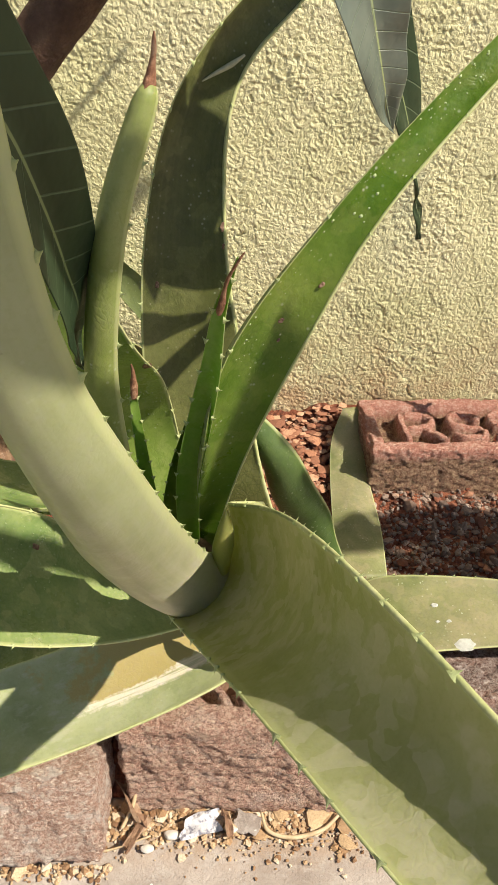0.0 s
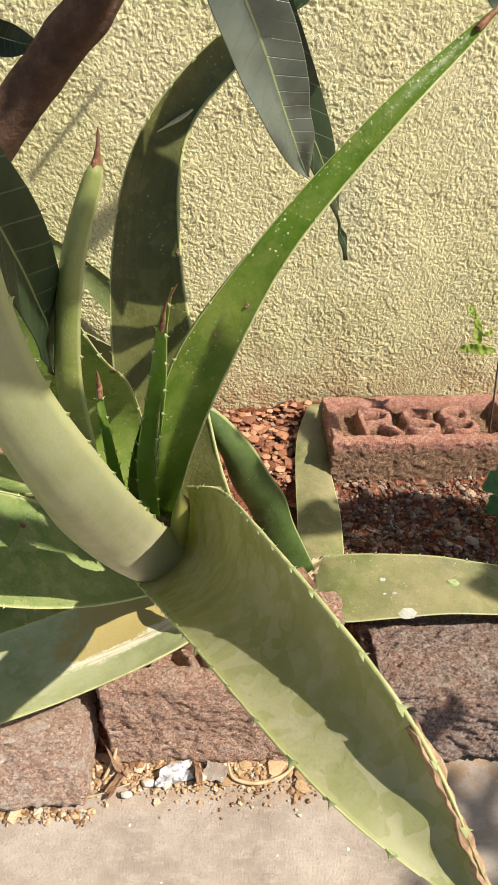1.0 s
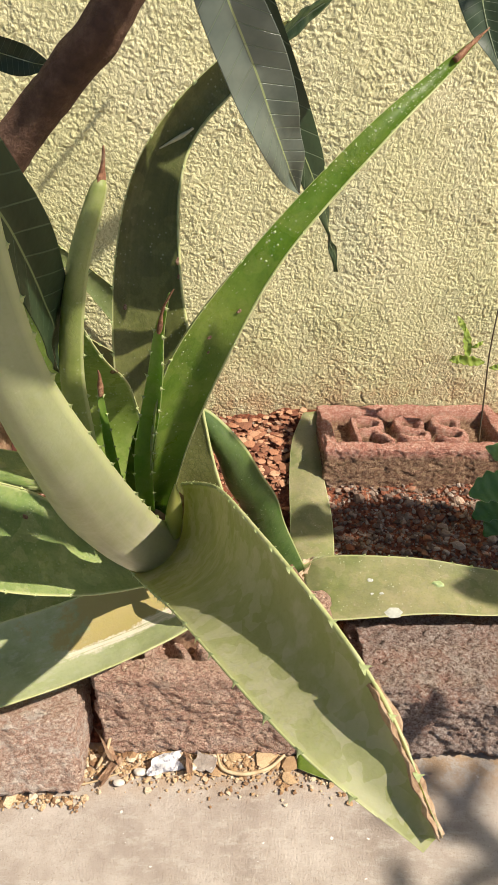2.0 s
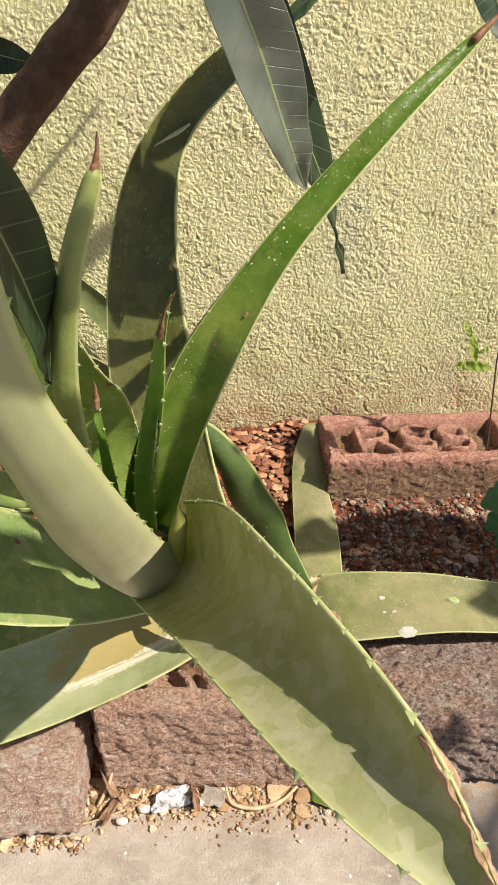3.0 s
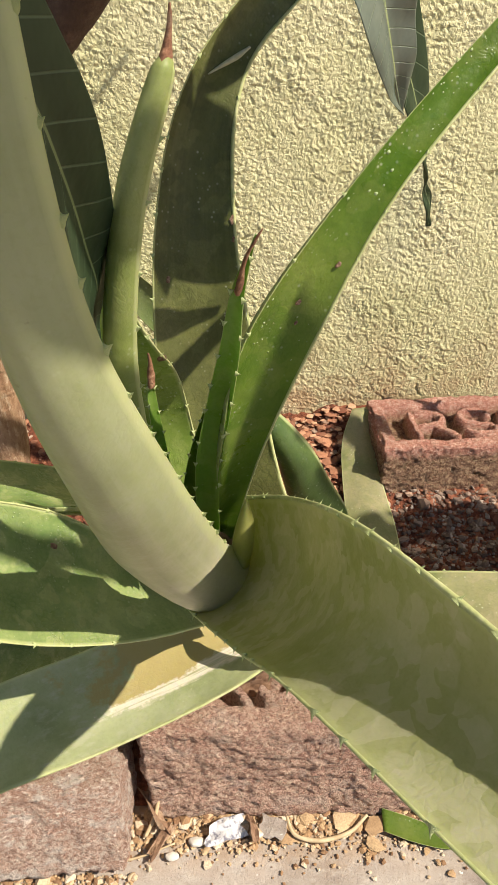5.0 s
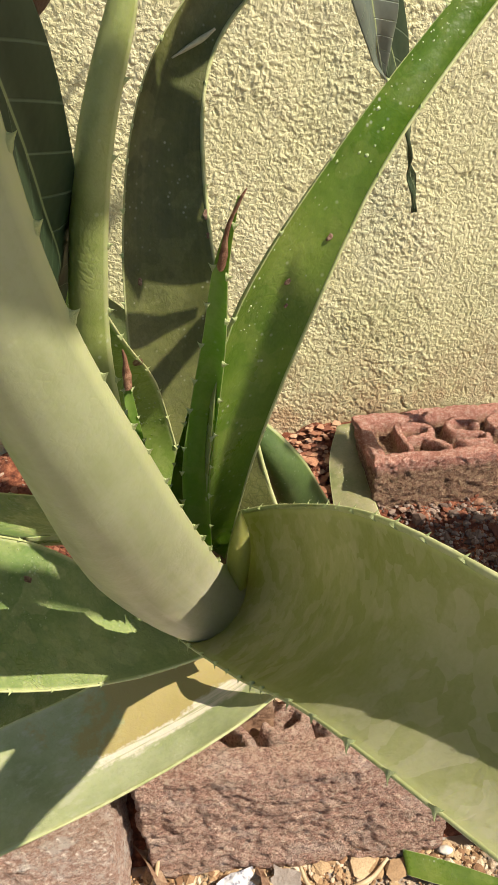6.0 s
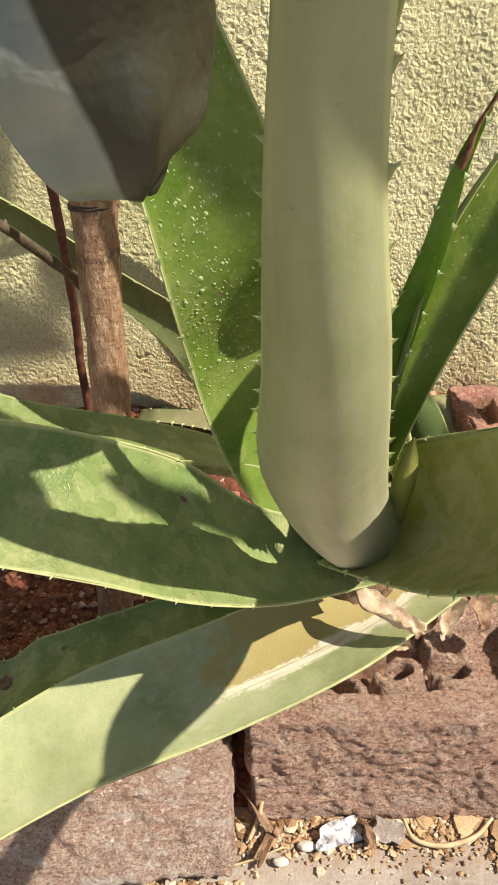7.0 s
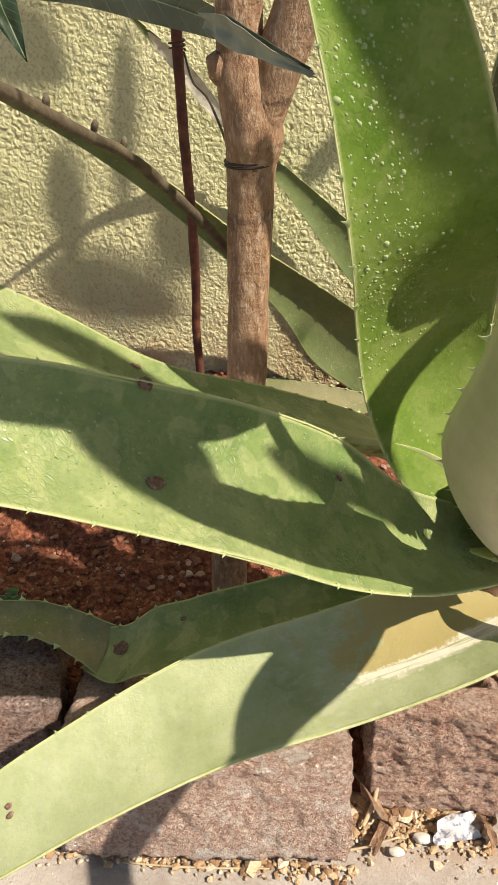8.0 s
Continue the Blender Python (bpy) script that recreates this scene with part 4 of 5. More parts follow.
SCRATCH = mottled("healed_scratch", ((0.3, (0.34, 0.35, 0.22)), (0.6, (0.48, 0.48, 0.32)), (0.8, (0.56, 0.56, 0.40))), 200, 0.7, 400, 0.0004)
part("scratch", tube([(-0.0060, 0.4640, 0.5415, 0.0004), (0.0030, 0.4685, 0.5455, 0.0012), (0.0110, 0.4725, 0.5490, 0.0015), (0.0180, 0.4765, 0.5530, 0.0008)], 8, 0.2, 44), SCRATCH, leaf_j[0], "pale healed scratch")

WATER, wt, wp = shader("water_drop", 0.06)
wp.inputs["Transmission Weight"].default_value, wp.inputs["IOR"].default_value = 0.25, 1.33
wp.inputs["Base Color"].default_value = (0.42, 0.52, 0.25, 1)


def drops(leaf, count, size, span, seed, cup):
    """Water drops beading on the upper face of a leaf."""
    ob, (c, w, t, n) = leaf
    rng = random.Random(seed)
    bm = bmesh.new()
    bmesh.ops.create_icosphere(bm, subdivisions=1, radius=1.0)
    shape, tris = np.array([v.co[:] for v in bm.verts]), np.array([[v.index for v in f.verts] for f in bm.faces])
    bm.free()
    verts, faces = [], []
    for k in range(count):
        i, u = int(rng.uniform(*span) * (len(c) - 1)), rng.uniform(-0.92, 0.92)
        q = rng.random()
        mid = c[i] * (1 - q) + c[i + 1] * q if i + 1 < len(c) else c[i]
        half = np.linalg.norm(w[i])
        x, y = unit(t[i]), unit(w[i])
        z = unit(n[i] - 2 * cup * u * y)
        at = mid + u * w[i] + n[i] * cup * half * (u * u - 1)
        s = size * math.exp(rng.gauss(0, 0.38))
        verts.append(at + s * (shape[:, :1] * x * rng.uniform(0.9, 1.4) + shape[:, 1:2] * y + shape[:, 2:] * z * 0.3))
        faces.append(tris + k * len(shape))
    tagged(part("dew", (np.concatenate(verts), np.concatenate(faces), None), WATER, ob), "clear water drops", kind="stuff")


drops(leaf_h, 1500, 0.00055, (0.30, 0.92), 3, 0.20)
drops(leaf_k, 900, 0.00038, (0.25, 0.95), 5, 0.22)
drops(leaf_b, 90, 0.00045, (0.10, 0.95), 6, 0.10)
drops(leaf_d, 420, 0.0004, (0.30, 0.85), 4, 0.30)
scar(leaf_n, (0.254, 0.461, 0.115), 0.0050, 0.0035, WATER, "water_drop", 0.06)
DROPPING = mottled("dried_white_spatter", ((0.3, (0.34, 0.35, 0.31)), (0.6, (0.50, 0.51, 0.46)), (0.8, (0.58, 0.58, 0.54))), 200, 0.9, 400, 0.0006)
for place, size in (((0.205, 0.428, 0.11), 0.0075), ((0.188, 0.452, 0.11), 0.0016), ((0.196, 0.452, 0.11), 0.0020), ((0.186, 0.468, 0.11), 0.0026), ((0.235, 0.440, 0.11), 0.0012), ((0.216, 0.443, 0.11), 0.0012)):
    scar(leaf_n, place, size, 0.0008, DROPPING, "spatter", 0.06)

HUSK = mottled("papery_husk", ((0.3, (0.34, 0.22, 0.13)), (0.5, (0.52, 0.40, 0.27)), (0.72, (0.68, 0.58, 0.44))), 70, 0.85, 200, 0.002)
DRIED = [
    [(0.034, 0.392, 0.188, 0.007, 0.004, 0.0), (0.040, 0.384, 0.174, 0.009, 0.004, 0.002), (0.044, 0.380, 0.160, 0.008, 0.002, 0.004), (0.038, 0.376, 0.149, 0.003, 0.001, 0.002)],
    [(0.056, 0.396, 0.192, 0.007, 0.004, 0.004), (0.062, 0.388, 0.176, 0.010, 0.004, 0.004), (0.063, 0.384, 0.160, 0.008, 0.002, 0.006), (0.058, 0.379, 0.146, 0.003, 0.001, 0.0)],
    [(0.092, 0.410, 0.182, 0.008, 0.006, 0.0), (0.104, 0.403, 0.168, 0.010, 0.004, -0.004), (0.110, 0.397, 0.154, 0.008, 0.004, -0.004), (0.116, 0.392, 0.144, 0.003, 0.001, 0.0)],
    [(0.018, 0.390, 0.168, 0.006, 0.004, 0.004), (0.020, 0.382, 0.156, 0.008, 0.004, 0.006), (0.024, 0.377, 0.148, 0.006, 0.002, 0.006), (0.032, 0.374, 0.142, 0.003, 0.001, 0.0)],
    [(0.078, 0.402, 0.186, 0.006, 0.005, 0.002), (0.084, 0.394, 0.170, 0.008, 0.004, 0.0), (0.088, 0.390, 0.156, 0.006, 0.004, 0.0), (0.086, 0.386, 0.146, 0.003, 0.001, 0.0)],
    [(0.000, 0.345, 0.222, 0.010, -0.012, -0.004), (0.012, 0.338, 0.214, 0.007, -0.010, -0.004), (0.024, 0.334, 0.208, 0.003, -0.006, -0.003), (0.032, 0.332, 0.205, 0.001, -0.002, 0.0)],
    [(0.126, 0.506, 0.108, 0.006, 0.002, 0.0), (0.122, 0.498, 0.106, 0.006, 0.003, 0.0), (0.119, 0.488, 0.102, 0.005, 0.003, 0.0), (0.118, 0.478, 0.096, 0.002, 0.001, 0.0)],
]
for k, rows in enumerate(DRIED):
    data, frames = blade(rows, 0.001, 0.5, (0, -1, 0.4), along=26, across=15, wave=0.0030, seed=60 + k, crumple=1.3)
    part("dried_leaf", data, HUSK if k in (1, 3, 5, 6) else WITHERED, aloe_plant, "shrivelled brown dead leaf")
SMALL = [(-0.024, 0.322, 0.318, 0.0060, 0.0, 0.0), (-0.021, 0.320, 0.350, 0.0052, 0.0, -0.001), (-0.016, 0.318, 0.380, 0.0036, 0.0, -0.001), (-0.010, 0.316, 0.408, 0.0004, 0.0, 0.0)]
aloe_leaf(SMALL, 0.005, 0.3, (0, -1, 0), ALOE_YOUNG, "short young leaf in the heart", spine=(0.012, 0.0014))
BUD = [(0.004, 0.326, 0.298, 0.0050, 0.002, 0.0), (0.006, 0.322, 0.318, 0.0062, 0.001, 0.0), (0.008, 0.320, 0.335, 0.0045, 0.0, 0.0), (0.009, 0.319, 0.350, 0.0005, 0.0, 0.0)]
aloe_leaf(BUD, 0.004, 0.3, (0, 1, 0), ALOE_BUD, "yellow-green leaf sheath", spine=None)
part("stem", tube([(0.0, 0.405, 0.03, 0.022), (0.0, 0.405, 0.12, 0.022), (-0.003, 0.395, 0.22, 0.024), (-0.005, 0.37, 0.29, 0.018)], 16, 0.2, 3), WITHERED, aloe_plant)

R1 = [
    (0.000, 0.745, 0.085, 0.0220, 0.0, 0.0200),
    (-0.060, 0.740, 0.145, 0.0266, -0.003, 0.0240),
    (-0.108, 0.735, 0.190, 0.0288, -0.003, 0.0260),
    (-0.152, 0.730, 0.240, 0.0190, -0.003, 0.0175),
    (-0.213, 0.715, 0.299, 0.0118, -0.004, 0.0107),
    (-0.286, 0.690, 0.371, 0.0085, -0.004, 0.0077),
    (-0.347, 0.660, 0.423, 0.0060, -0.003, 0.0047),
    (-0.420, 0.630, 0.470, 0.0005, 0.0, 0.0),
]
R2 = [
    (-0.040, 0.752, 0.215, 0.0160, 0.0, 0.0150),
    (-0.093, 0.752, 0.276, 0.0150, 0.0, 0.0136),
    (-0.138, 0.756, 0.326, 0.0098, 0.0, 0.0090),
    (-0.173, 0.756, 0.362, 0.0062, 0.0, 0.0056),
    (-0.226, 0.746, 0.417, 0.0045, 0.0, 0.0040),
    (-0.252, 0.720, 0.458, 0.0045, 0.0, 0.0038),
    (-0.283, 0.670, 0.505, 0.0003, 0.0, 0.0002),
]
R2_END = [(-0.200, 0.752, 0.392, 0.0052, 0.0, 0.0046), (-0.226, 0.745, 0.4175, 0.0052, 0.0, 0.0046), (-0.252, 0.719, 0.4585, 0.0050, 0.0, 0.0043), (-0.285, 0.668, 0.507, 0.0004, 0.0, 0.0002)]
aloe_back = base("aloe_plant", (-0.01, 0.745, 0.10), "smaller aloe growing at the foot of the wall", "plant")
aloe_leaf(R1, 0.010, 0.25, (0.3, -1, 0.3), ALOE_OLD, "shaded leaf leaning past the tree trunk", aloe_back, spine=(0.024, 0.0020))
aloe_leaf(R2, 0.006, 0.25, (0.3, -1, 0.3), ALOE_OLD, "narrow leaf reaching up the wall", aloe_back, spine=(0.022, 0.0018))

DEAD = mottled("bleached_dead_leaf", ((0.3, (0.46, 0.42, 0.32)), (0.5, (0.60, 0.57, 0.46)), (0.7, (0.70, 0.67, 0.56))), 90, 0.8, 240, 0.001)
data, frames = blade(R2_END, 0.0068, 0.2, (0.3, -1, 0.3), along=24)
part("dry_tip", data, DEAD, aloe_back.children[1], "bleached dry leaf end")

# ---- mango tree ----
tree = base("mango_tree", (-0.196, 0.470, 0.05), "young mango tree with a brown ringed trunk and drooping dark leaves", "tree")
part("trunk", tube([(-0.200, 0.470, 0.03, 0.016), (-0.194, 0.469, 0.161, 0.0140), (-0.184, 0.467, 0.224, 0.0135), (-0.174, 0.465, 0.287, 0.0138), (-0.169, 0.463, 0.350, 0.0132), (-0.164, 0.460, 0.425, 0.0140), (-0.161, 0.457, 0.450, 0.0168), (-0.164, 0.456, 0.478, 0.0158), (-0.166, 0.455, 0.50, 0.0125), (-0.166, 0.452, 0.56, 0.012), (-0.18, 0.45, 0.80, 0.011), (-0.16, 0.44, 1.1, 0.008)], 24, 0.035, 5), BARK, tree, "brown ringed bark")
part("limb", tube([(-0.164, 0.457, 0.425, 0.008), (-0.150, 0.453, 0.472, 0.0118), (-0.133, 0.450, 0.512, 0.0132), (-0.116, 0.450, 0.534, 0.0136)], 20, 0.05, 6), BARK, tree, "brown forking limb")
part("limb", tube([(-0.124, 0.450, 0.523, 0.0130), (-0.103, 0.450, 0.549, 0.0140), (-0.058, 0.450, 0.596, 0.0140), (-0.025, 0.451, 0.631, 0.0145), (0.05, 0.46, 0.75, 0.013), (0.12, 0.45, 1.0, 0.009)], 20, 0.08, 6), SHADED_BARK, tree, "brown upper limb, its bark darkened for shade")
part("branch", tube([(-0.168, 0.490, 0.345, 0.0048), (-0.183, 0.481, 0.377, 0.0036), (-0.204, 0.437, 0.422, 0.0030), (-0.212, 0.382, 0.455, 0.0026), (-0.213, 0.321, 0.477, 0.0025), (-0.220, 0.261, 0.502, 0.0025), (-0.23, 0.18, 0.53, 0.0026)], 12, 0.16, 7, 0.01), TWIG, tree, "dark leafless side branch")
part("knob", tube([(-0.172, 0.452, 0.476, 0.006), (-0.177, 0.450, 0.484, 0.007), (-0.180, 0.448, 0.490, 0.004)], 12, 0.2, 15), BARK, tree)


def mango_leaf(rows, label, hint=(0, -1, 0.3), cup=0.25, material=MANGO, ribbed=True, **more):
    data, frames = blade(rows, 0.0006, cup, hint, fold=True, across=13, wave=0.002, **more)
    ob = part("leaf", data, material, tree, label)
    if not ribbed:
        return ob
    c, w, t, n = frames
    keep = np.arange(0, len(c), 3)
    half = np.linalg.norm(w, axis=1)
    rib = np.c_[c[keep] - n[keep] * (cup * half[keep] + 0.0004)[:, None], np.linspace(0.0006, 0.0002, len(keep))]
    part("midrib", tube(rib, 6), MIDRIB, ob, "pale midrib")
    return ob


MIDRIB = mottled("leaf_midrib", ((0.3, (0.26, 0.33, 0.20)), (0.6, (0.36, 0.42, 0.28)), (0.8, (0.42, 0.47, 0.33))), 80, 0.5, 300, 0.0003)
M1 = [
    (0.030, 0.300, 0.690, 0.0060, 0.0010, 0.0010),
    (0.048, 0.316, 0.644, 0.0143, 0.0026, 0.0035),
    (0.065, 0.334, 0.606, 0.0150, 0.0060, 0.0066),
    (0.077, 0.354, 0.574, 0.0120, 0.0075, 0.0070),
    (0.086, 0.376, 0.548, 0.0070, 0.0060, 0.0055),
    (0.092, 0.394, 0.529, 0.0006, 0.0006, 0.0005),
]
M1_BACK = [
    (0.042, 0.345, 0.690, 0.0060, 0.0020, 0.0010),
    (0.059, 0.362, 0.640, 0.0110, 0.0060, 0.0050),
    (0.082, 0.388, 0.585, 0.0105, 0.0085, 0.0075),
    (0.101, 0.412, 0.540, 0.0072, 0.0085, 0.0075),
    (0.114, 0.432, 0.503, 0.0022, 0.0050, 0.0040),
    (0.119, 0.445, 0.482, 0.0006, 0.0012, 0.0008),
    (0.124, 0.454, 0.468, 0.0020, 0.0026, 0.0020),
    (0.127, 0.460, 0.452, 0.0002, 0.0003, 0.0003),
]
M2 = [
    (-0.046, 0.158, 0.655, 0.0037, 0.0193, 0.0112),
    (-0.043, 0.190, 0.604, 0.0030, 0.0176, 0.0116),
    (-0.034, 0.222, 0.554, 0.0034, 0.0155, 0.0120),
    (-0.037, 0.258, 0.504, 0.0040, 0.0121, 0.0112),
    (-0.0455, 0.277, 0.476, 0.0025, 0.0062, 0.0075),
    (-0.048, 0.284, 0.457, 0.0003, 0.0003, 0.0006),
]
M3 = [
    (-0.399, 0.680, 0.528, 0.0004, -0.0011, 0.0060),
    (-0.340, 0.625, 0.527, 0.0013, -0.0001, 0.0115),
    (-0.281, 0.570, 0.523, 0.0020, 0.0008, 0.0124),
    (-0.222, 0.505, 0.514, 0.0023, 0.0016, 0.0113),
    (-0.172, 0.444, 0.502, -0.0009, 0.0013, 0.0064),
    (-0.126, 0.369, 0.490, -0.0004, 0.0004, 0.0009),
]
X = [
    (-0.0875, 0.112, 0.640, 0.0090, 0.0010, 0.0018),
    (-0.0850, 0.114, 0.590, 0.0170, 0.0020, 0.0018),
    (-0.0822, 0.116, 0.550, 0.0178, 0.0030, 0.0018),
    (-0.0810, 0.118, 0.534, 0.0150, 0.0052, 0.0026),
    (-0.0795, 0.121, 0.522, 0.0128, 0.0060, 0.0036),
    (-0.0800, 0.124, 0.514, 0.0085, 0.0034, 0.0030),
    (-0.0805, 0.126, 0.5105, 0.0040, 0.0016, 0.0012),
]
mango_leaf(M1, "drooping blue-green mango leaf, its pale sheen put into the colour", seed=1, material=MANGO_SHEEN)
mango_leaf(M1_BACK, "dark drooping mango leaf with a curled tip", seed=8)
mango_leaf(M2, "large dark mango leaf hanging beside the aloe", seed=2)
mango_leaf(M3, "long dark mango leaf reaching across the trunk", seed=3, material=MANGO_BLUE)
mango_leaf(X, "mango leaf with a torn brown end", hint=(0, 1, 0), cup=0.55, seed=4, material=HALF_SHADED, ribbed=False)

stake = base("stake", (-0.252, 0.690, 0.10), "thin rusty steel rod pushed into the soil", "stake")
part("rod", tube([(-0.252, 0.690, 0.06, 0.0042), (-0.250, 0.674, 0.216, 0.0042), (-0.244, 0.664, 0.285, 0.0042), (-0.240, 0.652, 0.353, 0.0042), (-0.238, 0.640, 0.422, 0.0042), (-0.233, 0.625, 0.515, 0.0042)], 12, 0.06, 8, 0.008), RUST, stake)
WIRE = mottled("dark_iron_wire", ((0.3, (0.02, 0.012, 0.01)), (0.6, (0.05, 0.03, 0.022)), (0.8, (0.10, 0.05, 0.03))), 200, 0.6, 500, 0.0003)


def coil(centre, radius, turns, pitch, thick, parent, name="wire"):
    rows = [(centre[0] + radius * math.cos(a), centre[1] + radius * math.sin(a), centre[2] + pitch * a, thick) for a in np.linspace(0, turns * 2 * math.pi, int(9 * turns) + 2)]
    part(name, tube(rows, 6), WIRE, parent, "thin dark binding wire")


coil((-0.2345, 0.629, 0.494), 0.0056, 2.4, 0.0005, 0.0008, stake)
coil((-0.2355, 0.632, 0.478), 0.0058, 2.2, 0.0005, 0.0008, stake)
coil((-0.1630, 0.4590, 0.433), 0.0148, 2.2, 0.0003, 0.0008, stake)
part("wire", tube([(-0.2300, 0.628, 0.477, 0.0008), (-0.218, 0.59, 0.462, 0.0008), (-0.200, 0.54, 0.458, 0.0008), (-0.188, 0.50, 0.452, 0.0008), (-0.177, 0.466, 0.442, 0.0008)], 6), WIRE, stake, "thin dark binding wire")
for k, (x, y, z) in enumerate(((-0.212, 0.375, 0.461), (-0.213, 0.340, 0.474), (-0.216, 0.300, 0.489), (-0.207, 0.425, 0.432))):
    part("bud", tube([(x, y, z, 0.0016), (x + 0.001, y - 0.001, z + 0.0025, 0.0014), (x + 0.001, y, z + 0.004, 0.0006)], 8, 0.2, 80 + k), TWIG, tree)

R3 = [(-0.215, 0.752, 0.128, 0.002, 0.008, 0.003), (-0.170, 0.742, 0.132, 0.003, 0.011, 0.004), (-0.120, 0.722, 0.133, 0.003, 0.013, 0.004), (-0.060, 0.700, 0.130, 0.003, 0.013, 0.004), (-0.020, 0.690, 0.125, 0.002, 0.009, 0.0)]
aloe_leaf(R3, 0.005, 0.15, (0, -0.3, 1), ALOE_DRY, "dusty leaf lying at the foot of the wall", aloe_back)

# more mango leaves in view, then unseen ones added overhead to cast shade
S1 = [(-0.190, 0.560, 0.605, 0.001, 0.0, 0.006), (-0.150, 0.555, 0.596, 0.003, 0.0, 0.011), (-0.120, 0.552, 0.588, 0.004, 0.0, 0.011), (-0.096, 0.550, 0.584, 0.0005, 0.0, 0.0005)]
S2 = [(0.205, 0.500, 0.690, 0.012, 0.002, 0.0), (0.214, 0.500, 0.655, 0.018, 0.002, 0.0), (0.222, 0.498, 0.625, 0.017, 0.002, 0.002), (0.240, 0.496, 0.585, 0.0005, 0.0, 0.0)]
S3 = [(-0.297, 0.450, 0.580, 0.009, 0.002, 0.0), (-0.294, 0.450, 0.545, 0.011, 0.002, 0.0), (-0.288, 0.450, 0.515, 0.0075, 0.002, 0.0), (-0.2805, 0.450, 0.490, 0.0004, 0.0, 0.0)]
S4 = [(0.066, 0.383, 0.608, 0.0010, 0.0, 0.003), (0.084, 0.388, 0.622, 0.0015, 0.0, 0.006), (0.096, 0.392, 0.630, 0.0012, 0.0, 0.005), (0.108, 0.396, 0.637, 0.0002, 0.0, 0.0005)]
M3_END = [(-0.186, 0.4565, 0.5052, -0.0006, 0.0010, 0.0035), (-0.170, 0.4345, 0.5008, -0.0009, 0.0012, 0.0068), (-0.150, 0.4015, 0.4955, -0.0007, 0.0009, 0.0042), (-0.125, 0.3625, 0.4882, -0.0004, 0.0004, 0.0008)]
PALE_UNDER = mango("pale_leaf_underside", (0.20, 0.23, 0.19), (0.33, 0.35, 0.30), 0.5, 0.6, 0.4)
LIGHT_LEAF = mango("light_green_mango_leaf", (0.14, 0.22, 0.08), (0.24, 0.32, 0.14), 0.45, 1.0, 0.4)
mango_leaf(S4, "small light green mango leaf beside the drooping ones", seed=9, material=LIGHT_LEAF)
mango_leaf(M3_END, "curled pale underside of the leaf end", seed=10, material=PALE_UNDER, ribbed=False)
mango_leaf(S1, "small dark mango leaf behind the limb", seed=5)
mango_leaf(S2, "green mango leaf tip hanging", seed=6)
mango_leaf(S3, "dark mango leaf tip hanging by the wall", seed=7)

caster_dice = random.Random(12)


def caster_leaf(at, heading, droop, length, wide):
    """An unseen mango leaf added overhead to cast shade, hung by its stalk end."""
    ahead = Vector((math.cos(heading) * math.cos(droop), math.sin(heading) * math.cos(droop), -math.sin(droop)))
    side = ahead.cross(Vector((0, 0, 1))).normalized()
    rows = []
    for q, wid in ((0.0, 0.15), (0.2, 0.8), (0.45, 1.0), (0.75, 0.65), (1.0, 0.02)):
        c = Vector(at) + ahead * length * q + Vector((0, 0, -0.25 * length * q * q))
        rows.append((*c, *(side * wide * wid)))
    mango_leaf(rows, "", hint=(0, 0, 1), along=20, seed=caster_dice.randrange(99))


def shade(target, height):
    """The place at a height from which a leaf shades a target."""
    reach = (height - target[2]) / SUN.z
    return Vector(target) + reach * SUN


def shade_leaf(start, end, wide, height=0.86):
    """An unseen leaf added overhead so that its shadow lies along a line."""
    a, b = shade(start, height), shade(end, height - 0.03)
    side = (b - a).cross(SUN).normalized()
    rows = [(*(a + (b - a) * q), *(side * wide * wid)) for q, wid in ((-0.15, 0.1), (0.1, 0.8), (0.45, 1.0), (0.8, 0.75), (1.15, 0.03))]
    mango_leaf(rows, "", hint=(0, 0, 1), along=22, seed=caster_dice.randrange(99))


# unseen leaves, each set by the line its shadow should cover
for start, end, wide in (((-0.112, 0.450, 0.540), (-0.020, 0.451, 0.636), 0.0155), ((-0.096, 0.343, 0.570), (-0.070, 0.365, 0.425), 0.018),
                         ((-0.046, 0.158, 0.655), (-0.046, 0.290, 0.480), 0.021), ((0.028, 0.300, 0.695), (0.046, 0.314, 0.652), 0.016), ((-0.062, 0.350, 0.510), (-0.044, 0.375, 0.430), 0.014), ((-0.045, 0.214, 0.490), (-0.042, 0.185, 0.620), 0.022),
                         ((0.016, 0.318, 0.350), (0.046, 0.313, 0.470), 0.010),
                         ((-0.135, 0.315, 0.335), (-0.092, 0.340, 0.288), 0.010), ((-0.112, 0.340, 0.302), (-0.070, 0.350, 0.266), 0.009), ((-0.262, 0.335, 0.390), (-0.205, 0.362, 0.348), 0.012),
                         ((0.285, 0.460, 0.110), (0.380, 0.455, 0.108), 0.020),
                         ((0.112, 0.600, 0.085), (0.155, 0.585, 0.087), 0.028), ((0.122, 0.750, 0.130), (0.142, 0.700, 0.115), 0.014),
                         ((0.165, 0.625, 0.065), (0.400, 0.605, 0.060), 0.026), ((0.180, 0.575, 0.060), (0.400, 0.555, 0.060), 0.028)):
    shade_leaf(start, end, wide)
# unseen leaves added close above to shade the tall upright aloe leaf
for start, end, wide in (((-0.036, 0.452, 0.545), (-0.044, 0.440, 0.430), 0.020), ((-0.004, 0.455, 0.530), (-0.006, 0.442, 0.455), 0.019), ((0.000, 0.465, 0.545), (0.060, 0.505, 0.595), 0.014)):
    shade_leaf(start, end, wide, 0.71)
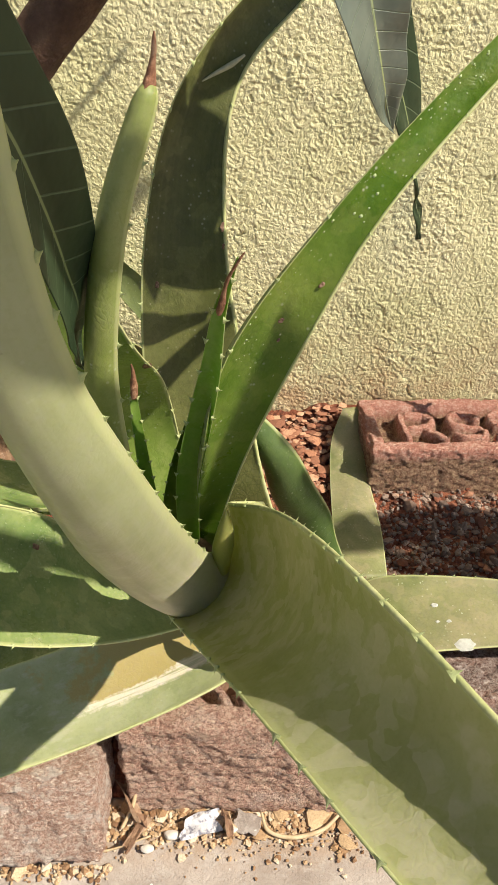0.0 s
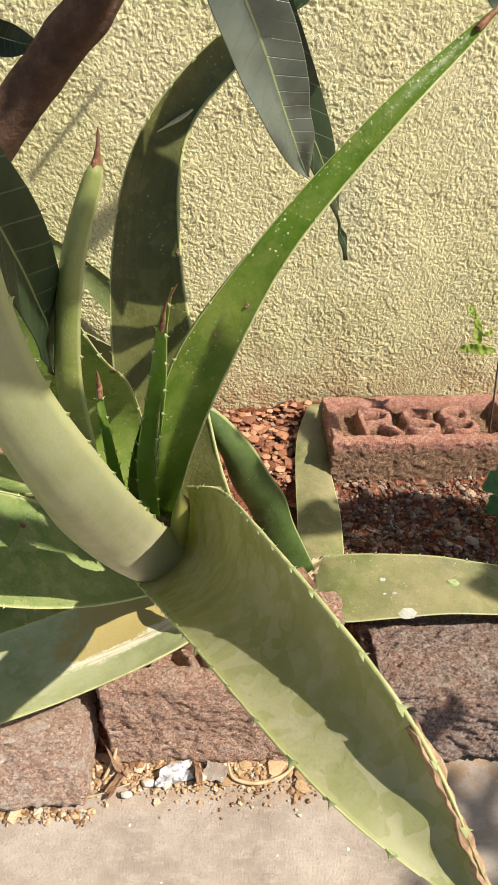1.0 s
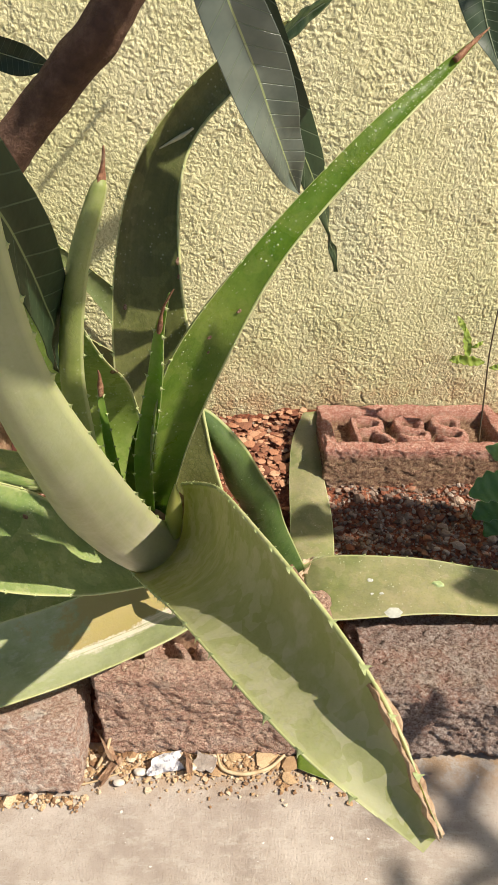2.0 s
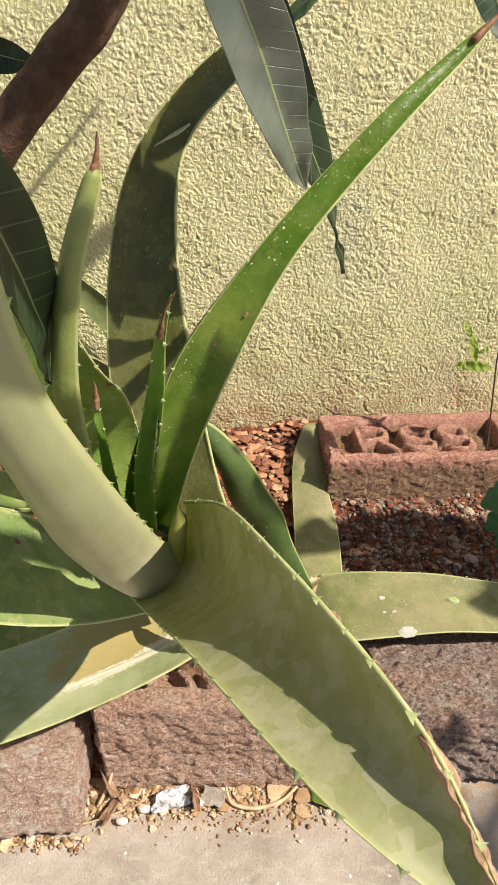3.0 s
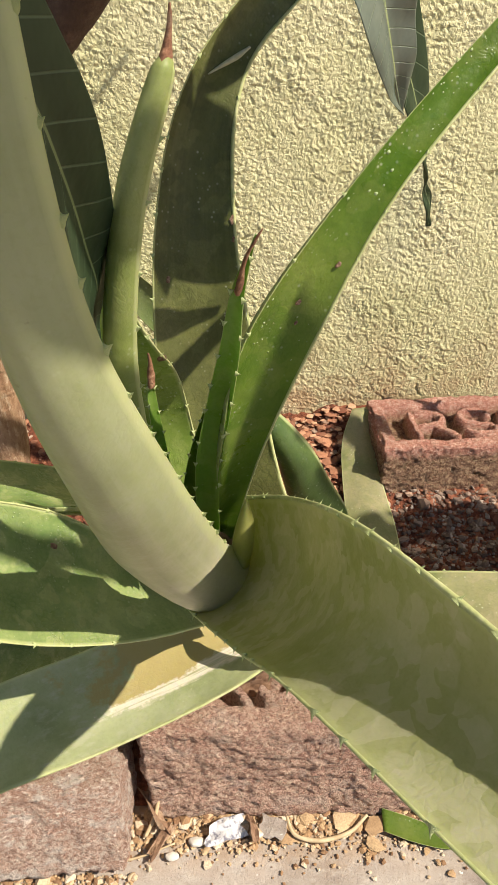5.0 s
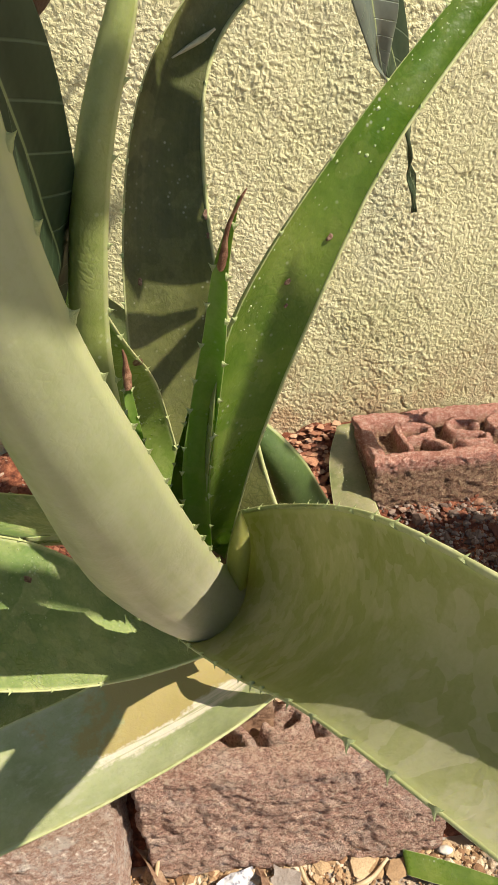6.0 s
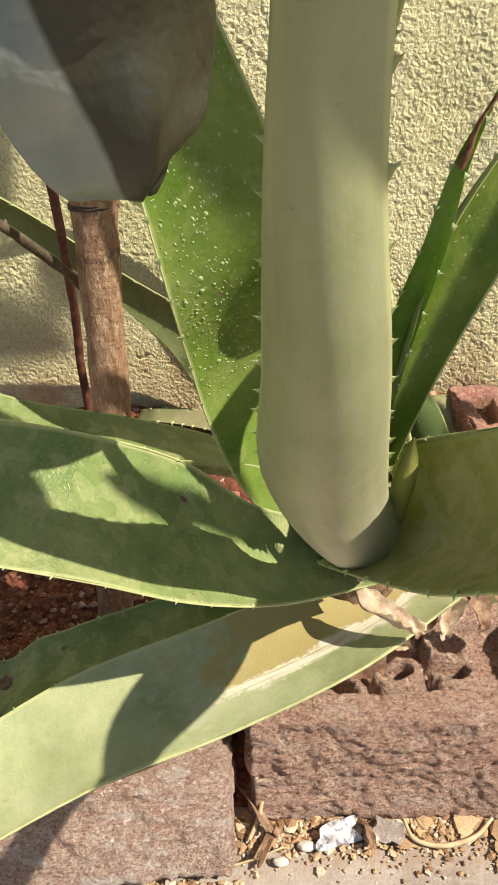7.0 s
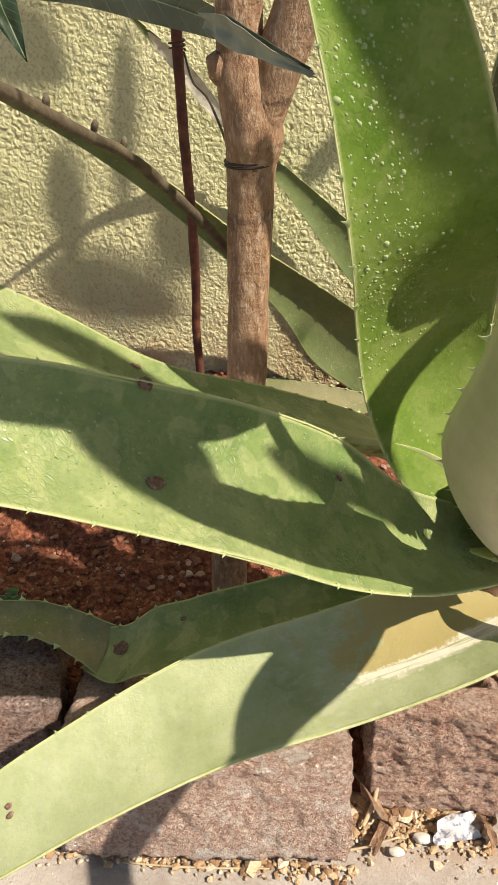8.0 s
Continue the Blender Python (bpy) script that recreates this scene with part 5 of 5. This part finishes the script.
# unseen leaves added to dapple the wall beside the trunk
for start, end, wide in (((-0.43, 0.785, 0.250), (-0.30, 0.785, 0.205), 0.015), ((-0.405, 0.785, 0.370), (-0.398, 0.785, 0.275), 0.011),
                         ((-0.322, 0.785, 0.465), (-0.338, 0.785, 0.320), 0.008), ((-0.46, 0.785, 0.500), (-0.385, 0.785, 0.450), 0.013), ((-0.300, 0.785, 0.310), (-0.262, 0.785, 0.255), 0.012),
                         ((-0.150, 0.785, 0.350), (-0.085, 0.785, 0.400), 0.012)):
    shade_leaf(start, end, wide, 1.15)
# unseen twig added to cast a thin streak on the wall
a, b = shade((-0.100, 0.785, 0.524), 0.93), shade((-0.193, 0.785, 0.429), 0.88)
part("twig", tube([(*a, 0.0022), (*((a + b) / 2), 0.0026), (*b, 0.0030)], 8, 0.1, 33), TWIG, tree)
# unseen high leaves added for soft shade on the paving
for k in range(16):
    place = shade((caster_dice.uniform(0.20, 0.44), caster_dice.uniform(0.14, 0.33), 0.0), caster_dice.uniform(1.3, 1.6))
    caster_leaf(place, caster_dice.uniform(0, 6.28), caster_dice.uniform(0.1, 0.6), caster_dice.uniform(0.09, 0.15), caster_dice.uniform(0.012, 0.020))
# unseen leaves added to shade soil and low leaves
for target in ((0.30, 0.57, 0.05), (0.36, 0.60, 0.06), (0.25, 0.60, 0.06), (0.34, 0.53, 0.05), (0.40, 0.56, 0.06), (0.29, 0.50, 0.06), (0.13, 0.57, 0.08), (0.06, 0.465, 0.23), (0.05, 0.46, 0.27)):
    caster_leaf(shade(target, caster_dice.uniform(0.85, 0.98)) - Vector((0.04, 0, 0)), caster_dice.uniform(-0.8, 0.8), 0.1, 0.12, 0.021)
# unseen leaves added for dapples around the right-hand bricks
for k in range(27):
    place = shade((caster_dice.uniform(0.26, 0.52), caster_dice.uniform(0.22, 0.62), 0.08), caster_dice.uniform(0.80, 1.0))
    caster_leaf(place, caster_dice.uniform(0, 6.28), caster_dice.uniform(0.1, 0.7), caster_dice.uniform(0.08, 0.14), caster_dice.uniform(0.012, 0.019))
# unseen limb added to carry the shade-casting leaves
part("limb", tube([(0.10, 0.455, 0.95, 0.009), (0.30, 0.38, 1.02, 0.008), (0.55, 0.27, 1.10, 0.007), (0.75, 0.22, 1.30, 0.005), (0.95, 0.20, 1.55, 0.004)], 12, 0.1, 14), BARK, tree)

# ---- weeds ----
WEED = aloe("weed_leaf", (0.045, 0.11, 0.03), (0.07, 0.16, 0.04), (0.11, 0.21, 0.06), (0.12, 0.21, 0.08), 0.2, 0.4, 0.2)
SPRIG = aloe("yellow_green_sprig", (0.25, 0.36, 0.04), (0.34, 0.45, 0.07), (0.42, 0.50, 0.12), (0.45, 0.50, 0.18), 0.2, 0.5, 0.3)


def lobed_leaf(parent, at, ahead, up, length, wide, material, lobes=3, seed=0):
    ahead, up = Vector(ahead).normalized(), Vector(up)
    side = ahead.cross(up).normalized()
    lift = side.cross(ahead).normalized()
    rows = []
    for k in range(15):
        q = k / 14
        body = math.sin(math.pi * min(1, q * 0.93 + 0.05)) ** 0.8 * (0.72 + 0.28 * abs(math.cos(q * lobes * math.pi)))
        rows.append((*(Vector(at) + ahead * length * q + lift * (0.25 * length * (q - q * q) * 1.2 - 0.1 * length * q * q)), *(side * max(wide * body, 0.0003))))
    data, frames = blade(rows, 0.0006, 0.25, up, along=40, across=9, wave=0.0012, seed=seed, fold=True)
    part("leaf", data, material, parent)


weed = base("weed", (0.372, 0.600, 0.065), "leafy green weed growing beside the brick", "weed")
part("stem", tube([(0.372, 0.600, 0.05, 0.0018), (0.368, 0.596, 0.12, 0.0016), (0.362, 0.590, 0.19, 0.0012)], 8), WEED, weed)
for at, ahead, up, length, wide, seed in (((0.364, 0.592, 0.175), (-0.7, -0.2, 0.55), (0.2, -0.6, 0.6), 0.050, 0.014, 1), ((0.366, 0.594, 0.150), (-0.9, -0.35, -0.1), (0, -0.7, 0.7), 0.056, 0.020, 2), ((0.368, 0.594, 0.125), (-0.8, -0.3, -0.35), (0, -0.7, 0.7), 0.050, 0.018, 3),
                                          ((0.370, 0.596, 0.105), (-0.6, -0.5, -0.45), (0, -0.7, 0.7), 0.044, 0.015, 4), ((0.366, 0.592, 0.165), (0.9, -0.3, 0.2), (0, -0.7, 0.7), 0.050, 0.018, 5), ((0.370, 0.596, 0.115), (0.8, -0.4, -0.3), (0, -0.7, 0.7), 0.050, 0.018, 6)):
    lobed_leaf(weed, at, ahead, up, length, wide, WEED, 4, seed)
sprig = base("seedling", (0.366, 0.720, 0.11), "thin dark stem with curled yellow-green leaves by the wall", "seedling")
part("stem", tube([(0.366, 0.720, 0.09, 0.0012), (0.356, 0.712, 0.19, 0.0011), (0.348, 0.704, 0.26, 0.0010), (0.346, 0.700, 0.33, 0.0009)], 8), TWIG, sprig)
for k, (at, ahead, length, wide) in enumerate((((0.345, 0.706, 0.245), (-0.9, 0.1, 0.10), 0.040, 0.007), ((0.325, 0.712, 0.248), (-0.15, 0.1, 0.9), 0.040, 0.006), ((0.318, 0.716, 0.282), (-0.5, 0.1, 0.8), 0.022, 0.004), ((0.325, 0.712, 0.248), (-0.9, -0.1, -0.1), 0.022, 0.006), ((0.328, 0.712, 0.262), (0.8, 0, 0.5), 0.016, 0.003), ((0.352, 0.706, 0.238), (0.9, -0.1, 0.2), 0.030, 0.005))):
    lobed_leaf(sprig, at, ahead, (0.1, -1, 0.2), length, wide, SPRIG, 5, 20 + k)
clover = base("seedling", (-0.392, 0.452, 0.06), "small pale green seedling in the soil", "seedling")
for k in range(4):
    lobed_leaf(clover, (-0.392, 0.452, 0.072), (math.cos(k * 1.6), math.sin(k * 1.6), 0.3), (0, -0.3, 1), 0.018, 0.007, WEED, 1, 30 + k)

# ---- litter at the paving edge ----
scrap = base("leaf_scrap", (0.129, 0.318, 0.004), "cut green aloe leaf scrap on the paving", "leaf")
data, frames = blade([(0.108, 0.326, 0.010, 0.0, 0.008, 0.003), (0.130, 0.318, 0.009, 0.0, 0.009, 0.002), (0.155, 0.310, 0.008, 0.0, 0.007, 0.001), (0.180, 0.305, 0.007, 0.0, 0.001, 0.0)], 0.005, 0.2, (0, 0, 1), along=20)
part("leaf", data, ALOE_YOUNG, scrap)


def flake(name, at, turn, size, material, label, category, seed, curl=0.002):
    nx, ny = 9, 7
    rng = np.random.default_rng(seed)
    x, y = np.meshgrid(np.linspace(-1, 1, nx), np.linspace(-1, 1, ny))
    ragged = 1 + 0.22 * hills(x * 2 + seed, y * 2, 1.0, seed)
    top = np.stack([x * size[0] * ragged, y * size[1] * ragged + 0.25 * x * size[1], curl * hills(x * 1.6, y * 1.6 + 5, 1.0, seed + 1)], -1).reshape(-1, 3)
    low = top - (0, 0, size[2])
    f, k = grid_faces(nx, ny), nx * ny
    faces = [tuple(q) for q in f] + [tuple(q[::-1] + k) for q in f]
    rim = [*range(nx - 1), *range(nx - 1, k - 1, nx), *range(k - 1, k - nx, -1), *range(k - nx, 0, -nx)]
    for a, b in zip(rim, rim[1:] + rim[:1]):
        faces.append((b, a, a + k, b + k))
    ob = part(name, (np.concatenate([top, low]), faces, None), material, smooth=False)
    ob.matrix_basis = pose(*at, *turn)
    return tagged(ob, label, category)


flake("paper_scrap", (-0.020, 0.321, 0.009), (14, 6, 12), (0.016, 0.008, 0.0006), PAPER, "crumpled white printed scrap of paper", "paper", 3, 0.004)
flake("stone_chip", (0.018, 0.322, 0.008), (18, -8, -30), (0.011, 0.008, 0.0015), CONCRETE, "flat grey stone chip", "stone", 5, 0.001)
flake("leaf_litter", (-0.072, 0.313, 0.009), (20, 5, 60), (0.016, 0.004, 0.0006), WITHERED, "dry brown leaf shred", "litter", 7, 0.004)
flake("leaf_litter", (0.002, 0.322, 0.010), (30, 15, 100), (0.013, 0.0035, 0.0006), WITHERED, "dry brown leaf shred", "litter", 8, 0.004)
flake("leaf_litter", (-0.078, 0.335, 0.016), (35, 0, 120), (0.020, 0.006, 0.0006), WITHERED, "dry brown leaf shred", "litter", 9, 0.005)
WHITE_STONE = mottled("white_pebble", ((0.3, (0.55, 0.50, 0.42)), (0.6, (0.72, 0.68, 0.60)), (0.8, (0.80, 0.77, 0.70))), 150, 0.7, 300, 0.0005)
for x, y, size, seed in ((-0.043, 0.313, 0.0052, 1), (-0.062, 0.302, 0.0045, 2), (0.006, 0.318, 0.0035, 4), (0.141, 0.334, 0.0045, 6)):
    bm = bmesh.new()
    bmesh.ops.create_icosphere(bm, subdivisions=3, radius=1.0)
    for v in bm.verts:
        v.co *= 1 + 0.22 * noise.noise(v.co * 1.3 + Vector((seed * 7, 0, 0)))
        v.co = Vector((v.co.x * size * 1.25, v.co.y * size * 0.8, v.co.z * size * 0.55))
    ob = part("pebble", bm, WHITE_STONE)
    ob.location = (x, y, 0.006)
    tagged(ob, "smooth whitish pebble on the paving edge", "pebble", "pebbles by the kerb")
STRAW = mottled("dry_straw", ((0.3, (0.40, 0.29, 0.16)), (0.6, (0.58, 0.46, 0.28)), (0.8, (0.66, 0.56, 0.38))), 120, 0.7, 300, 0.0003)
for rows, label in (([(0.030, 0.330, 0.010, 0.0012), (0.036, 0.316, 0.008, 0.0016), (0.056, 0.312, 0.006, 0.0018), (0.080, 0.318, 0.006, 0.0018), (0.096, 0.330, 0.010, 0.0012)], "curved dry stalk lying by the brick"),
                    ([(-0.190, 0.292, 0.004, 0.0009), (-0.140, 0.296, 0.004, 0.0010), (-0.095, 0.300, 0.006, 0.0010), (-0.060, 0.310, 0.010, 0.0008)], "thin dry stalk along the kerb"),
                    ([(-0.255, 0.279, 0.003, 0.0007), (-0.205, 0.280, 0.003, 0.0008), (-0.150, 0.284, 0.003, 0.0006)], "thin dry stalk on the paving"),
                    ([(-0.085, 0.318, 0.006, 0.0016), (-0.078, 0.330, 0.014, 0.0018), (-0.074, 0.342, 0.026, 0.0014)], "short broken twig in the joint")):
    tagged(part("stalk", tube(rows, 8, 0.15, 17), STRAW), label, "stalk")
